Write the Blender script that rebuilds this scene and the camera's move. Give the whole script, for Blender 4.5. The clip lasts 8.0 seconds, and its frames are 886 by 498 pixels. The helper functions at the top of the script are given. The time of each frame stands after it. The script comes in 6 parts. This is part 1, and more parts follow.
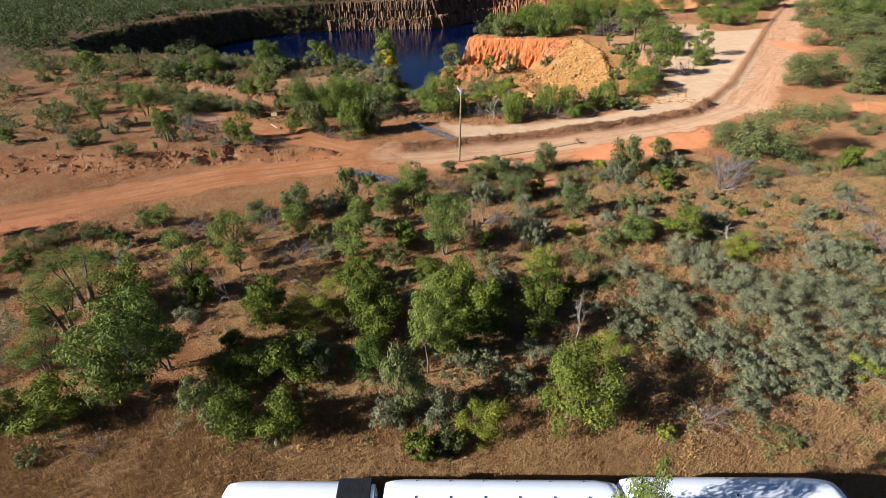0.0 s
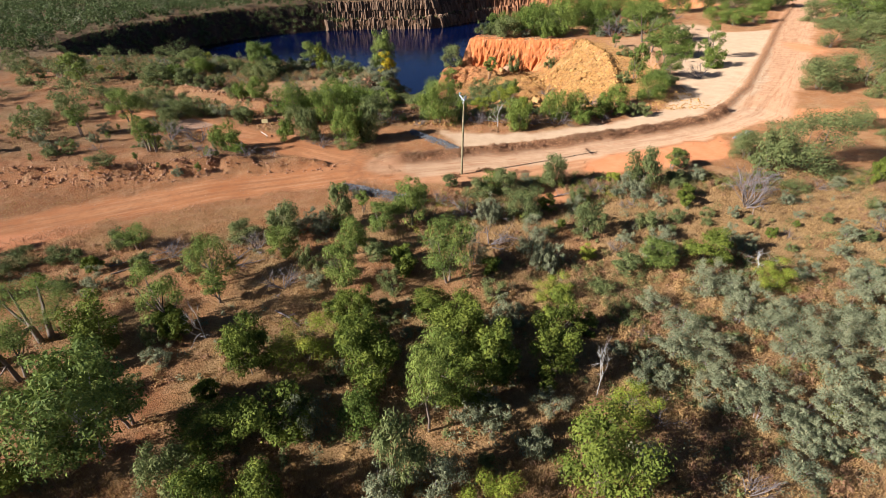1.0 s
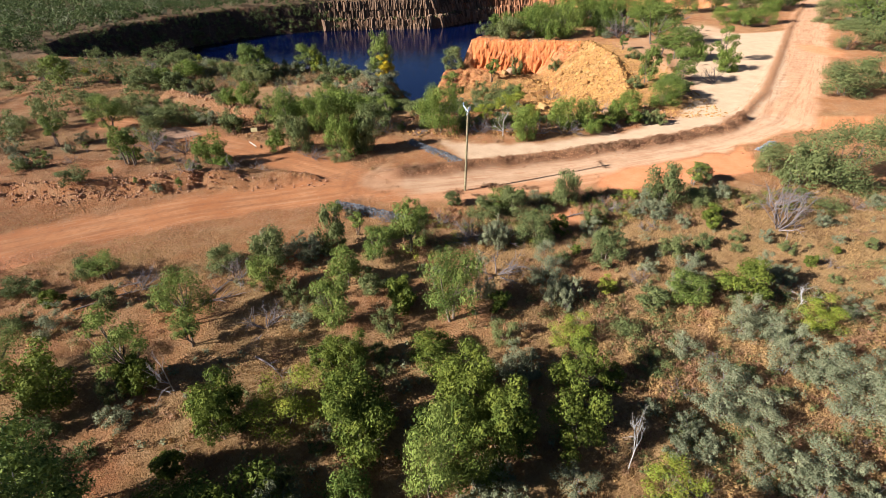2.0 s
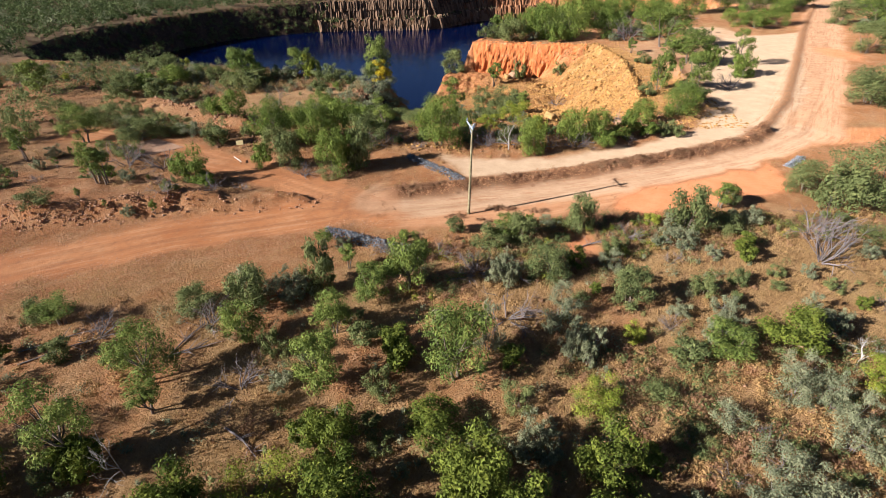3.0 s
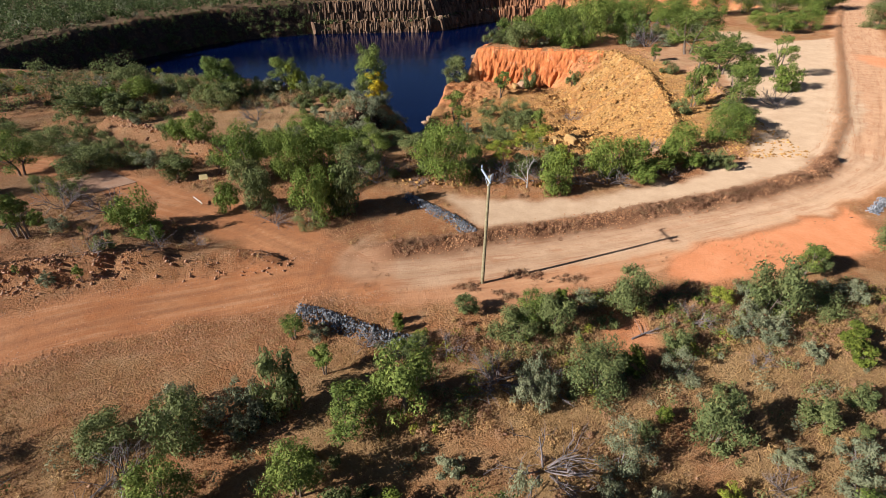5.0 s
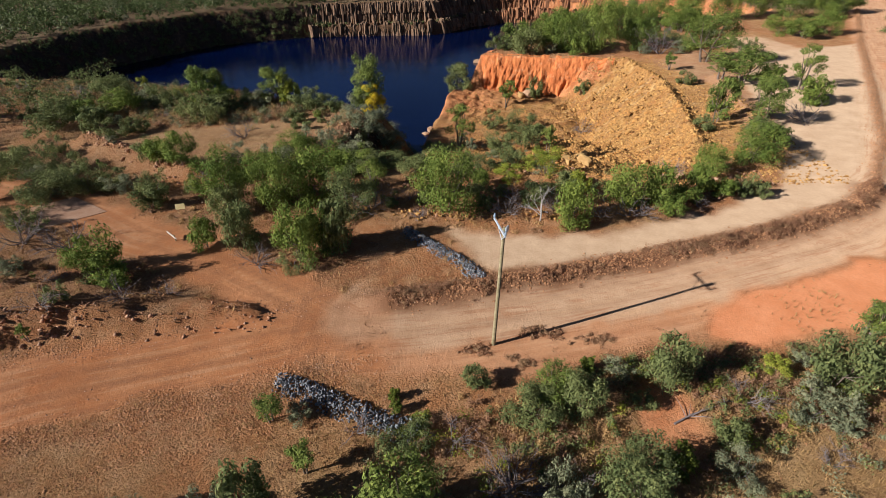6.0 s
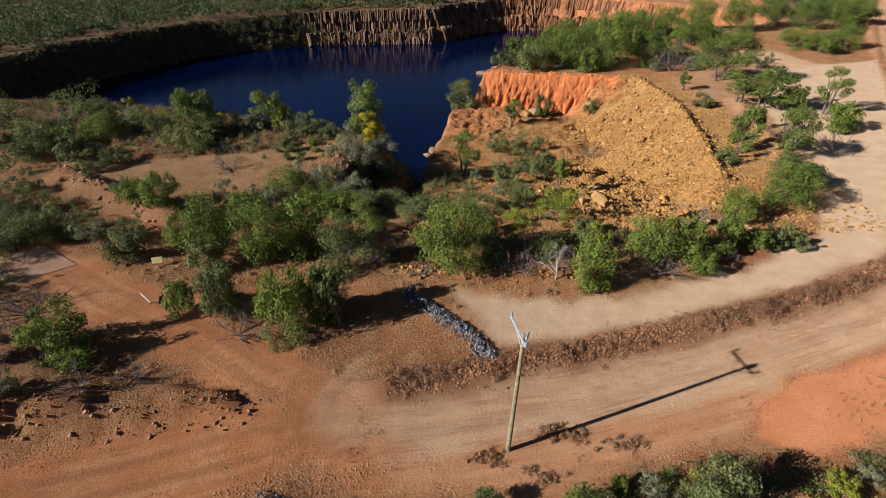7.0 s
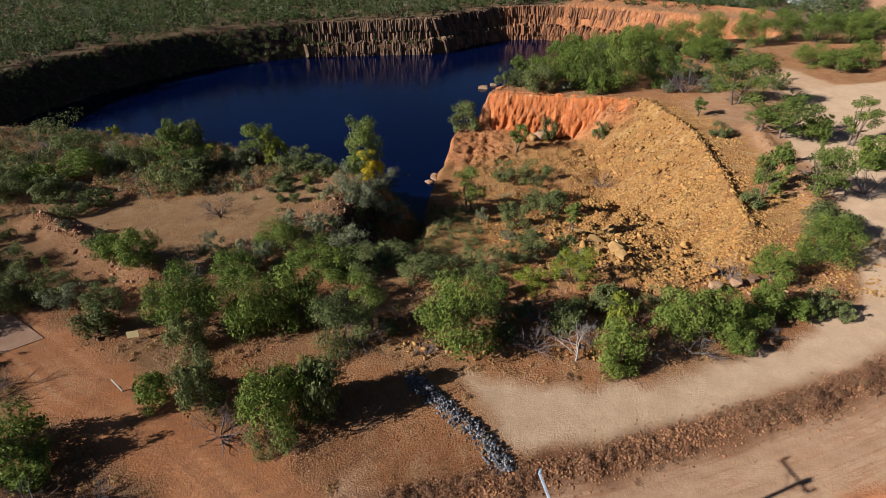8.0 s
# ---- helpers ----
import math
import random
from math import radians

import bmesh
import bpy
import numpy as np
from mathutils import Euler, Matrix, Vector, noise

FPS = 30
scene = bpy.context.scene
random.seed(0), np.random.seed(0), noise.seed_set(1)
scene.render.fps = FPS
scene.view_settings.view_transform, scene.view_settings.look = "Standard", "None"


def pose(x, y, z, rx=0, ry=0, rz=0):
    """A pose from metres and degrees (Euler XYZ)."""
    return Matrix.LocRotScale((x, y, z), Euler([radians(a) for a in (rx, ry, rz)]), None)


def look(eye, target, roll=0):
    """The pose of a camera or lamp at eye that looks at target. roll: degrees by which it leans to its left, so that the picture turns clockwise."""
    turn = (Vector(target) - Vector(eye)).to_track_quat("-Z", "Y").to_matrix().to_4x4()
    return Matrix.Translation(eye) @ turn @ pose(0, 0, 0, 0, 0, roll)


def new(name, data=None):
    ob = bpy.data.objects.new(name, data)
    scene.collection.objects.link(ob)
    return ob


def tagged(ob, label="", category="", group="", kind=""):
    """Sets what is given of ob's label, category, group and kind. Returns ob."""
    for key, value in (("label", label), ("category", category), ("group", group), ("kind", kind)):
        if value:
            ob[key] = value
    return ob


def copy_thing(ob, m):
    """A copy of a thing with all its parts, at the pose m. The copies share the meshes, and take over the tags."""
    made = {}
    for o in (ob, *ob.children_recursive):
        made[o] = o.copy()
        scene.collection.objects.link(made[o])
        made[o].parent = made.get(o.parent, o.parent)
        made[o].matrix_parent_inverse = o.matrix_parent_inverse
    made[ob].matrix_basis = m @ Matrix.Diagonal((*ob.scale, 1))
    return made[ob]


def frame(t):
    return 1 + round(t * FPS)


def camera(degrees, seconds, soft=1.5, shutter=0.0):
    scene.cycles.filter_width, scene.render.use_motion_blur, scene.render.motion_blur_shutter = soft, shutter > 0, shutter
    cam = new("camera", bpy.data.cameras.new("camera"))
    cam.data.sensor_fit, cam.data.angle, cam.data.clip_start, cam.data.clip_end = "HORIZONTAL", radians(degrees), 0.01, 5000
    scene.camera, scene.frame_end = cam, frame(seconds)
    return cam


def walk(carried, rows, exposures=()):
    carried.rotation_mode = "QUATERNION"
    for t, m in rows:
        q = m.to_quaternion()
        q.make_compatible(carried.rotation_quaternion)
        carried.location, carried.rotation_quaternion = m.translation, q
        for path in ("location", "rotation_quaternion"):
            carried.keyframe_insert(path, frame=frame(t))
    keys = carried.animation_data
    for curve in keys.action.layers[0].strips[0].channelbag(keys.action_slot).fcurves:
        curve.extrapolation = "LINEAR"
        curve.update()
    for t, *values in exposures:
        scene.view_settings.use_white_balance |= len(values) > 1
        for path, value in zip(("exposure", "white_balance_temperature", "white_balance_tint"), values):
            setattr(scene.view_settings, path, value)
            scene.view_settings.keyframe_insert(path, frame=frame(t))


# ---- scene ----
cam = camera(84.0, 8.0, soft=0.8)
EYE, TILT = 28.0, -33.5
ROWS = [
    (0.0, 0.00, 0.00, 0.00, -0.00, 0.00, 0.00),
    (0.5, -0.11, 2.22, 1.20, -0.07, -0.04, 0.01),
    (1.0, -0.25, 4.76, 2.57, -0.09, -0.09, 0.00),
    (1.5, -0.39, 7.21, 3.89, -0.10, -0.14, -0.02),
    (3.0, -0.76, 15.42, 8.72, -0.26, -0.30, 0.04),
    (3.5, -0.87, 18.23, 10.31, -0.25, -0.34, 0.01),
    (4.0, -1.01, 21.37, 12.04, -0.29, -0.38, 0.02),
    (4.5, -1.17, 24.34, 13.60, -0.34, -0.42, 0.03),
    (6.0, -1.60, 33.26, 19.65, -0.30, -0.53, -0.04),
    (6.5, -1.78, 35.73, 22.26, -0.26, -0.54, -0.12),
    (7.0, -1.99, 38.33, 25.36, -0.28, -0.57, -0.13),
    (7.5, -2.27, 40.67, 28.37, -0.32, -0.60, -0.09),
    (8.0, -2.61, 43.12, 31.80, -0.34, -0.65, -0.06),
]
walk(cam, [(t, pose(0, 0, EYE, TILT, 0, 0) @ pose(x, y, z, 90 + pitch, roll, yaw)) for t, x, y, z, yaw, pitch, roll in ROWS],
     exposures=[(0.0, 1.15, 5800, 10), (0.5, 1.24, 5850, 10), (1.5, 1.46, 5850, 10), (3.0, 1.41, 5850, 10), (3.5, 1.32, 5850, 10), (4.5, 1.18, 5850, 10), (6.5, 0.77, 5900, 10), (7.2, 0.65, 5900, 10), (8.0, 0.62, 5800, 10)])

# ---- light ----
SUN_TO = Vector((-18.3, -6.7, 9.45)).normalized()
world = bpy.data.worlds.new("sky")
scene.world = world
world.use_nodes = True
sky = world.node_tree.nodes.new("ShaderNodeTexSky")
sky.sky_type = "NISHITA"
sky.sun_disc = False
sky.sun_elevation = math.asin(SUN_TO.z)
sky.sun_rotation = math.atan2(SUN_TO.x, SUN_TO.y)
sky.dust_density = 0.1
sky.air_density = 0.32
world.node_tree.links.new(sky.outputs[0], world.node_tree.nodes["Background"].inputs[0])
world.node_tree.nodes["Background"].inputs[1].default_value = 0.05
sun = new("sun", bpy.data.lights.new("sun", "SUN"))
sun.data.energy = 5.0
sun.data.angle = radians(0.55)
sun.data.color = (1.0, 0.945, 0.885)
sun.matrix_world = look(SUN_TO * 200, (0, 0, 0))


# ---- materials ----
class Nodes:
    """A small builder for node materials."""

    def __init__(self, name, rough=0.9, spec=0.2):
        self.mat = bpy.data.materials.new(name)
        self.mat.use_nodes = True
        self.tree = self.mat.node_tree
        self.bsdf = self.tree.nodes["Principled BSDF"]
        self.bsdf.inputs["Roughness"].default_value = rough
        self.bsdf.inputs["Specular IOR Level"].default_value = spec
        self.bsdf.inputs["Diffuse Roughness"].default_value = 0.4 if rough > 0.8 else 0.0

    def put(self, socket, value):
        if isinstance(value, bpy.types.NodeSocket):
            self.tree.links.new(value, socket)
        elif isinstance(value, tuple) and len(value) == 3 and socket.type == "RGBA":
            socket.default_value = (*value, 1)
        else:
            socket.default_value = value

    def coord(self, kind="Object"):
        return self.tree.nodes.new("ShaderNodeTexCoord").outputs[kind]

    def noise(self, scale, detail=4.0, rough=0.6, vector=None, warp=0.0):
        n = self.tree.nodes.new("ShaderNodeTexNoise")
        self.put(n.inputs["Vector"], vector if vector is not None else self.coord())
        n.inputs["Scale"].default_value = scale
        n.inputs["Detail"].default_value = detail
        n.inputs["Roughness"].default_value = rough
        n.inputs["Distortion"].default_value = warp
        return n.outputs["Fac"]

    def cells(self, scale, vector=None, out="Distance", feature="F1"):
        n = self.tree.nodes.new("ShaderNodeTexVoronoi")
        n.feature = feature
        self.put(n.inputs["Vector"], vector if vector is not None else self.coord())
        n.inputs["Scale"].default_value = scale
        return n.outputs[out]

    def stretch(self, vector, scale):
        n = self.tree.nodes.new("ShaderNodeMapping")
        self.put(n.inputs["Vector"], vector)
        n.inputs["Scale"].default_value = scale
        return n.outputs[0]

    def span(self, value, a, b, c=0.0, d=1.0):
        n = self.tree.nodes.new("ShaderNodeMapRange")
        self.put(n.inputs[0], value)
        for i, v in enumerate((a, b, c, d)):
            n.inputs[i + 1].default_value = v
        return n.outputs[0]

    def maths(self, kind, a, b=0.0):
        n = self.tree.nodes.new("ShaderNodeMath")
        n.operation = kind
        self.put(n.inputs[0], a)
        self.put(n.inputs[1], b)
        return n.outputs[0]

    def mix(self, fac, a, b, kind="MIX"):
        n = self.tree.nodes.new("ShaderNodeMix")
        n.data_type, n.blend_type = "RGBA", kind
        self.put(n.inputs[0], fac)
        self.put(n.inputs[6], a)
        self.put(n.inputs[7], b)
        return n.outputs[2]

    def mask(self, name):
        n = self.tree.nodes.new("ShaderNodeAttribute")
        n.attribute_name = name
        return n.outputs["Fac"]

    def chance(self):
        return self.tree.nodes.new("ShaderNodeObjectInfo").outputs["Random"]

    def island(self):
        return self.tree.nodes.new("ShaderNodeNewGeometry").outputs["Random Per Island"]

    def bump(self, height, strength, distance):
        n = self.tree.nodes.new("ShaderNodeBump")
        n.inputs["Strength"].default_value = strength
        n.inputs["Distance"].default_value = distance
        self.put(n.inputs["Height"], height)
        self.put(self.bsdf.inputs["Normal"], n.outputs[0])

    def colour(self, value):
        self.put(self.bsdf.inputs["Base Color"], value)
        return self.mat


def earth_material():
    m = Nodes("dry_earth", 0.95, 0.1)
    big, mid, fine = m.noise(0.06, 3), m.noise(0.45, 6, 0.7), m.noise(5.0, 6, 0.75)
    speck = m.cells(6.5)
    soil = m.mix(m.span(big, 0.35, 0.65), (0.31, 0.118, 0.043), (0.43, 0.19, 0.072))
    soil = m.mix(m.span(mid, 0.45, 0.72), soil, (0.46, 0.25, 0.12))
    straw = m.mix(m.span(mid, 0.35, 0.7), (0.34, 0.195, 0.076), (0.54, 0.35, 0.15))
    straw = m.mix(m.span(fine, 0.4, 0.75, 0.0, 0.5), straw, (0.12, 0.08, 0.04))
    straw = m.mix(m.span(m.noise(0.3, 5, 0.75), 0.5, 0.64, 0.0, 0.75), straw, (0.2, 0.1, 0.045))
    col = m.mix(m.mask("grass"), soil, straw)
    pale = m.mix(m.span(mid, 0.3, 0.7), (0.4, 0.262, 0.152), (0.51, 0.352, 0.215))
    road = m.mix(m.span(m.noise(0.16, 4, 0.6), 0.35, 0.68), (0.37, 0.134, 0.045), (0.48, 0.21, 0.086))
    road = m.mix(m.span(m.noise(1.6, 4, 0.65), 0.5, 0.8), road, (0.29, 0.12, 0.052))
    litter = m.mix(m.span(fine, 0.35, 0.7), (0.075, 0.06, 0.032), (0.19, 0.15, 0.085))
    col = m.mix(m.mask("litter"), col, litter)
    col = m.mix(m.mask("road"), col, road)
    col = m.mix(m.mask("pale"), col, pale)
    flow = m.tree.nodes.new("ShaderNodeCombineXYZ")
    m.put(flow.inputs[0], m.mask("lane"))
    along = m.tree.nodes.new("ShaderNodeSeparateXYZ")
    m.put(along.inputs[0], m.coord())
    m.put(flow.inputs[1], m.maths("MULTIPLY", m.maths("ADD", along.outputs["X"], along.outputs["Y"]), 0.05))
    tyre = m.noise(1.6, 5, 0.7, flow.outputs[0])
    patchy = m.span(m.noise(0.28, 5, 0.7), 0.34, 0.54)
    col = m.mix(m.maths("MULTIPLY", m.maths("MULTIPLY", m.span(tyre, 0.5, 0.6, 0.0, 0.6), patchy), m.mask("road")), col, (0.30, 0.125, 0.055))
    col = m.mix(m.maths("MULTIPLY", m.maths("MULTIPLY", m.span(tyre, 0.48, 0.38, 0.0, 0.4), patchy), m.mask("road")), col, (0.52, 0.3, 0.155))
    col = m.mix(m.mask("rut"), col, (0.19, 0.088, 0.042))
    red = m.mix(m.span(mid, 0.3, 0.7), (0.46, 0.162, 0.062), (0.56, 0.225, 0.098))
    col = m.mix(m.mask("red"), col, red)
    ochre = m.mix(m.span(mid, 0.3, 0.7), (0.42, 0.205, 0.05), (0.58, 0.34, 0.11))
    turned = m.tree.nodes.new("ShaderNodeMapping")
    m.put(turned.inputs["Vector"], m.coord())
    turned.inputs["Rotation"].default_value = (0, 0, radians(-20))
    turned.inputs["Scale"].default_value = (0.07, 0.4, 0.1)
    ochre = m.mix(m.span(m.noise(1.0, 5, 0.75, turned.outputs[0]), 0.44, 0.6), ochre, (0.36, 0.15, 0.04))
    ochre = m.mix(m.span(m.noise(1.6, 4, 0.7, turned.outputs[0]), 0.55, 0.68, 0.0, 0.8), ochre, (0.56, 0.38, 0.17))
    ochre = m.mix(m.span(m.noise(0.5, 7, 0.85), 0.5, 0.66, 0.0, 0.75), ochre, (0.2, 0.1, 0.036))
    ochre = m.mix(m.span(m.cells(1.1), 0.05, 0.5), (0.24, 0.125, 0.05), ochre)
    col = m.mix(m.mask("ochre"), col, ochre)
    streak = m.noise(1.0, 5, 0.7, m.stretch(m.coord(), (1, 1, 0.12)))
    clay = m.mix(m.span(streak, 0.4, 0.62), (0.44, 0.135, 0.042), (0.72, 0.31, 0.125))
    col = m.mix(m.mask("clay"), col, clay)
    # near-black rock: the shade on the sunless west wall is put into the colour
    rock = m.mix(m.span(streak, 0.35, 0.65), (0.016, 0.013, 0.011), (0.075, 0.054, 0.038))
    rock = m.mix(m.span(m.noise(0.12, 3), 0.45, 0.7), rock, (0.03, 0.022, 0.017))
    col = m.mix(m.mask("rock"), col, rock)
    worn = m.maths("MAXIMUM", m.mask("road"), m.maths("MAXIMUM", m.mask("pale"), m.mask("red")))
    wild = m.maths("SUBTRACT", 1.0, m.maths("MULTIPLY", worn, 0.68))

    def over(fac, tint):
        return m.mix(m.maths("MULTIPLY", fac, wild), col, tint)

    col = over(m.span(speck, 0.0, 0.14, 0.5, 0.0), (0.46, 0.29, 0.15))
    col = over(m.span(m.noise(2.2, 6, 0.8, None, 0.5), 0.54, 0.68, 0.0, 0.5), (0.12, 0.065, 0.034))
    col = over(m.span(fine, 0.34, 0.62, 0.5, 0.0), (0.13, 0.068, 0.032))
    col = over(m.span(m.noise(1.1, 8, 0.85), 0.36, 0.5, 0.4, 0.0), (0.17, 0.085, 0.04))
    col = over(m.span(m.noise(1.7, 8, 0.85), 0.53, 0.66, 0.0, 0.4), (0.5, 0.32, 0.165))
    clods = m.maths("MULTIPLY", m.cells(5.5, None, "Distance", "F1"), m.span(m.noise(0.35, 4, 0.7), 0.45, 0.65))
    relief = m.maths("SUBTRACT", m.maths("MULTIPLY", m.noise(9.0, 6, 0.8), 0.9), m.maths("MULTIPLY", speck, 0.3))
    relief = m.maths("SUBTRACT", relief, m.maths("MULTIPLY", clods, 0.8))
    rugged = m.maths("SUBTRACT", 1.0, m.maths("MULTIPLY", worn, 0.86))
    m.bump(m.maths("MULTIPLY", relief, rugged), 1.0, 0.22)
    return m.colour(col)


def leaf_material(name, dark, light, tip):
    m = Nodes(name, 0.72, 0.08)
    col = m.mix(m.island(), dark, light)
    col = m.mix(m.span(m.noise(1.7, 2), 0.48, 0.68), col, tip)
    col = m.mix(m.span(m.noise(2.6, 2), 0.56, 0.72, 0.0, 0.7), col, dark)
    col = m.mix(m.span(m.noise(0.16, 2), 0.4, 0.62, 0.0, 0.5), col, dark)
    col = m.mix(m.span(m.chance(), 0.0, 1.0, 0.0, 0.35), col, tip)
    m.colour(col)
    thin = m.tree.nodes.new("ShaderNodeBsdfTranslucent")
    m.put(thin.inputs[0], m.mix(0.5, col, light))
    join = m.tree.nodes.new("ShaderNodeMixShader")
    join.inputs[0].default_value = 0.2
    m.tree.links.new(m.bsdf.outputs[0], join.inputs[1])
    m.tree.links.new(thin.outputs[0], join.inputs[2])
    m.tree.links.new(join.outputs[0], m.tree.nodes["Material Output"].inputs[0])
    return m.mat


def mottled(name, a, b, scale, rough=0.85, spec=0.2, relief=0.02, per_object=0.0):
    m = Nodes(name, rough, spec)
    col = m.mix(m.span(m.noise(scale, 4, 0.65), 0.3, 0.7), a, b)
    if per_object:
        col = m.mix(m.maths("MULTIPLY", m.chance(), per_object), col, tuple(0.35 * v for v in a))
    m.bump(m.noise(scale * 4, 4, 0.6), 0.6, relief)
    return m.colour(col)


EARTH = earth_material()
LEAF_GUM = leaf_material("gum_leaves", (0.04, 0.063, 0.014), (0.15, 0.192, 0.04), (0.26, 0.28, 0.056))
LEAF_DARK = leaf_material("dark_leaves", (0.032, 0.049, 0.009), (0.108, 0.139, 0.021), (0.218, 0.228, 0.032))
LEAF_GREY = leaf_material("grey_leaves", (0.088, 0.096, 0.05), (0.22, 0.226, 0.125), (0.3, 0.285, 0.148))
LEAF_LIME = leaf_material("lime_leaves", (0.12, 0.15, 0.018), (0.26, 0.28, 0.035), (0.32, 0.29, 0.04))
LEAF_ACACIA = leaf_material("acacia_leaves", (0.04, 0.066, 0.012), (0.14, 0.187, 0.034), (0.25, 0.28, 0.05))
LEAF_GOLD = leaf_material("golden_blossom", (0.22, 0.20, 0.02), (0.60, 0.44, 0.02), (0.68, 0.47, 0.02))
LEAF_WILLOW = leaf_material("pale_drooping_leaves", (0.09, 0.115, 0.02), (0.24, 0.28, 0.055), (0.32, 0.34, 0.075))
LEAF_FAR = leaf_material("far_woodland_leaves", (0.026, 0.04, 0.013), (0.085, 0.11, 0.036), (0.14, 0.16, 0.05))
LEAF_OLIVE = leaf_material("olive_leaves", (0.05, 0.065, 0.022), (0.15, 0.172, 0.058), (0.23, 0.23, 0.075))
BARK = mottled("bark", (0.10, 0.07, 0.05), (0.24, 0.18, 0.13), 3.0)
PALE_BARK = mottled("pale_bark", (0.24, 0.20, 0.16), (0.46, 0.41, 0.35), 3.0)
TWIG = mottled("dead_twigs", (0.1, 0.076, 0.066), (0.26, 0.21, 0.19), 2.0)
STRAW = leaf_material("dry_grass_blades", (0.24, 0.14, 0.054), (0.48, 0.315, 0.13), (0.43, 0.25, 0.095))
RUSSET = leaf_material("russet_grass_blades", (0.20, 0.095, 0.05), (0.38, 0.205, 0.11), (0.32, 0.20, 0.10))


# ---- terrain ----
def lattice(ix, iy, seed):
    n = (ix * 374761393 + iy * 668265263 + seed * 974634777) & 0xFFFFFFFF
    n = ((n ^ (n >> 13)) * 1274126177) & 0xFFFFFFFF
    return ((n ^ (n >> 16)) & 0xFFFF) / 65535.0


def value_noise(x, y, seed):
    ix, iy = np.floor(x).astype(np.int64), np.floor(y).astype(np.int64)
    fx, fy = x - ix, y - iy
    fx, fy = fx * fx * (3 - 2 * fx), fy * fy * (3 - 2 * fy)
    a, b = lattice(ix, iy, seed), lattice(ix + 1, iy, seed)
    c, d = lattice(ix, iy + 1, seed), lattice(ix + 1, iy + 1, seed)
    return (a + (b - a) * fx) * (1 - fy) + (c + (d - c) * fx) * fy


def fbm(x, y, seed, octaves=3):
    """Rolling noise between about -1 and 1."""
    total, size = 0.0, 1.0
    for k in range(octaves):
        total = total + size * (2 * value_noise(x * 2 ** k, y * 2 ** k, seed + 7 * k) - 1)
        size *= 0.5
    return total / 1.75


def to_segment(x, y, a, b):
    dx, dy = b[0] - a[0], b[1] - a[1]
    s = np.clip(((x - a[0]) * dx + (y - a[1]) * dy) / (dx * dx + dy * dy + 1e-9), 0, 1)
    return np.hypot(x - a[0] - s * dx, y - a[1] - s * dy)


def to_line(x, y, points):
    best = to_segment(x, y, points[0], points[1])
    for a, b in zip(points[1:], points[2:]):
        best = np.minimum(best, to_segment(x, y, a, b))
    return best


def inside(x, y, points):
    odd = np.zeros(np.shape(x), bool)
    for a, b in zip(points, points[1:] + points[:1]):
        if a[1] != b[1]:
            odd ^= ((a[1] > y) != (b[1] > y)) & (x < (b[0] - a[0]) * (y - a[1]) / (b[1] - a[1]) + a[0])
    return odd


def depth_in(x, y, points):
    """Metres inside an outline; outside it, minus the metres to it."""
    d = to_line(x, y, points + points[:1])
    return np.where(inside(x, y, points), d, -d)


def ramp(v, a, b):
    s = np.clip((v - a) / (b - a), 0, 1)
    return s * s * (3 - 2 * s)


WATER_Z = -14.0
ROAD_WEST = [(-90, 36), (-75, 42), (-62, 46.5), (-49, 52), (-38.6, 57), (-29, 61), (-20, 63.5), (-11, 66.3), (-2.6, 67.2)]
ROAD_MID = [(-2.6, 67.2), (7.7, 69.2), (18, 72), (28.5, 75.4), (39, 79.5), (48, 85), (53, 89)]
ROAD_NORTH = [(53, 89), (66, 107), (81, 128), (106, 166), (140, 216), (190, 290), (260, 390)]
ROAD_EAST = [(50, 85.5), (61, 86), (70, 86.3), (82, 86), (120, 84)]
TRACK = [(-10, 67.5), (-16, 71.5), (-21, 75), (-26, 78), (-32, 80.5), (-38.5, 84.7), (-46, 88.4), (-58, 92.5)]
YARD = [(-1.5, 80.5), (5, 80), (15, 80.3), (27, 84), (37, 89.5), (45, 100), (50, 115), (56, 135), (75, 160), (100, 165),
        (66, 107), (50, 88), (40, 82.5), (24, 77.5), (8, 73.5), (2.5, 74)]
EAST_FLAT = [(38, 105), (40, 119), (42.5, 134), (44, 150), (54, 158), (66, 160), (100, 165), (66, 107), (53, 91), (46, 98)]
CLEARING = [(-50, 107), (-46, 112.5), (-37, 113.5), (-25, 117.5), (-17.5, 121), (-16.5, 114), (-22, 105.5), (-26, 100), (-31, 97), (-37, 101)]
APRON = [(-8, 66), (-5.5, 61.8), (0, 60.8), (6, 61.5), (12, 63), (17, 64.8), (23, 69), (30, 74), (18, 73), (4, 69)]
RED_YARD = [(18.2, 65.5), (21, 69.2), (26, 71), (31.5, 72.7), (38, 75), (43, 77), (41, 70), (30, 66), (25, 64.6), (21, 64)]
RED_WEST = [(-60, 43), (-50, 46.8), (-43, 46), (-38.6, 52.8), (-42, 51.4), (-47.5, 50.8), (-60, 47)]
NORTH_CLEARING = [(66, 152), (76, 150), (84, 162), (82, 176), (72, 176)]
BERM_MID = [(-6, 69.8), (1.4, 71.3), (8.5, 73), (16, 75), (24.5, 77.3), (34, 80.7), (43, 84.5), (47.5, 88.5)]
BERM_NORTH = [(47.5, 88.5), (59.3, 103), (76, 128), (101.5, 167), (136, 217)]
BANK_WEST = [(-80, 60), (-62, 63.4), (-54, 64.6), (-45, 64.4), (-37, 65.8), (-31, 67.2), (-24, 67.4), (-15.5, 68)]
TREE_BANK = [(-9, 84), (0, 83), (10, 82.8), (20, 84.8), (30, 88.5)]
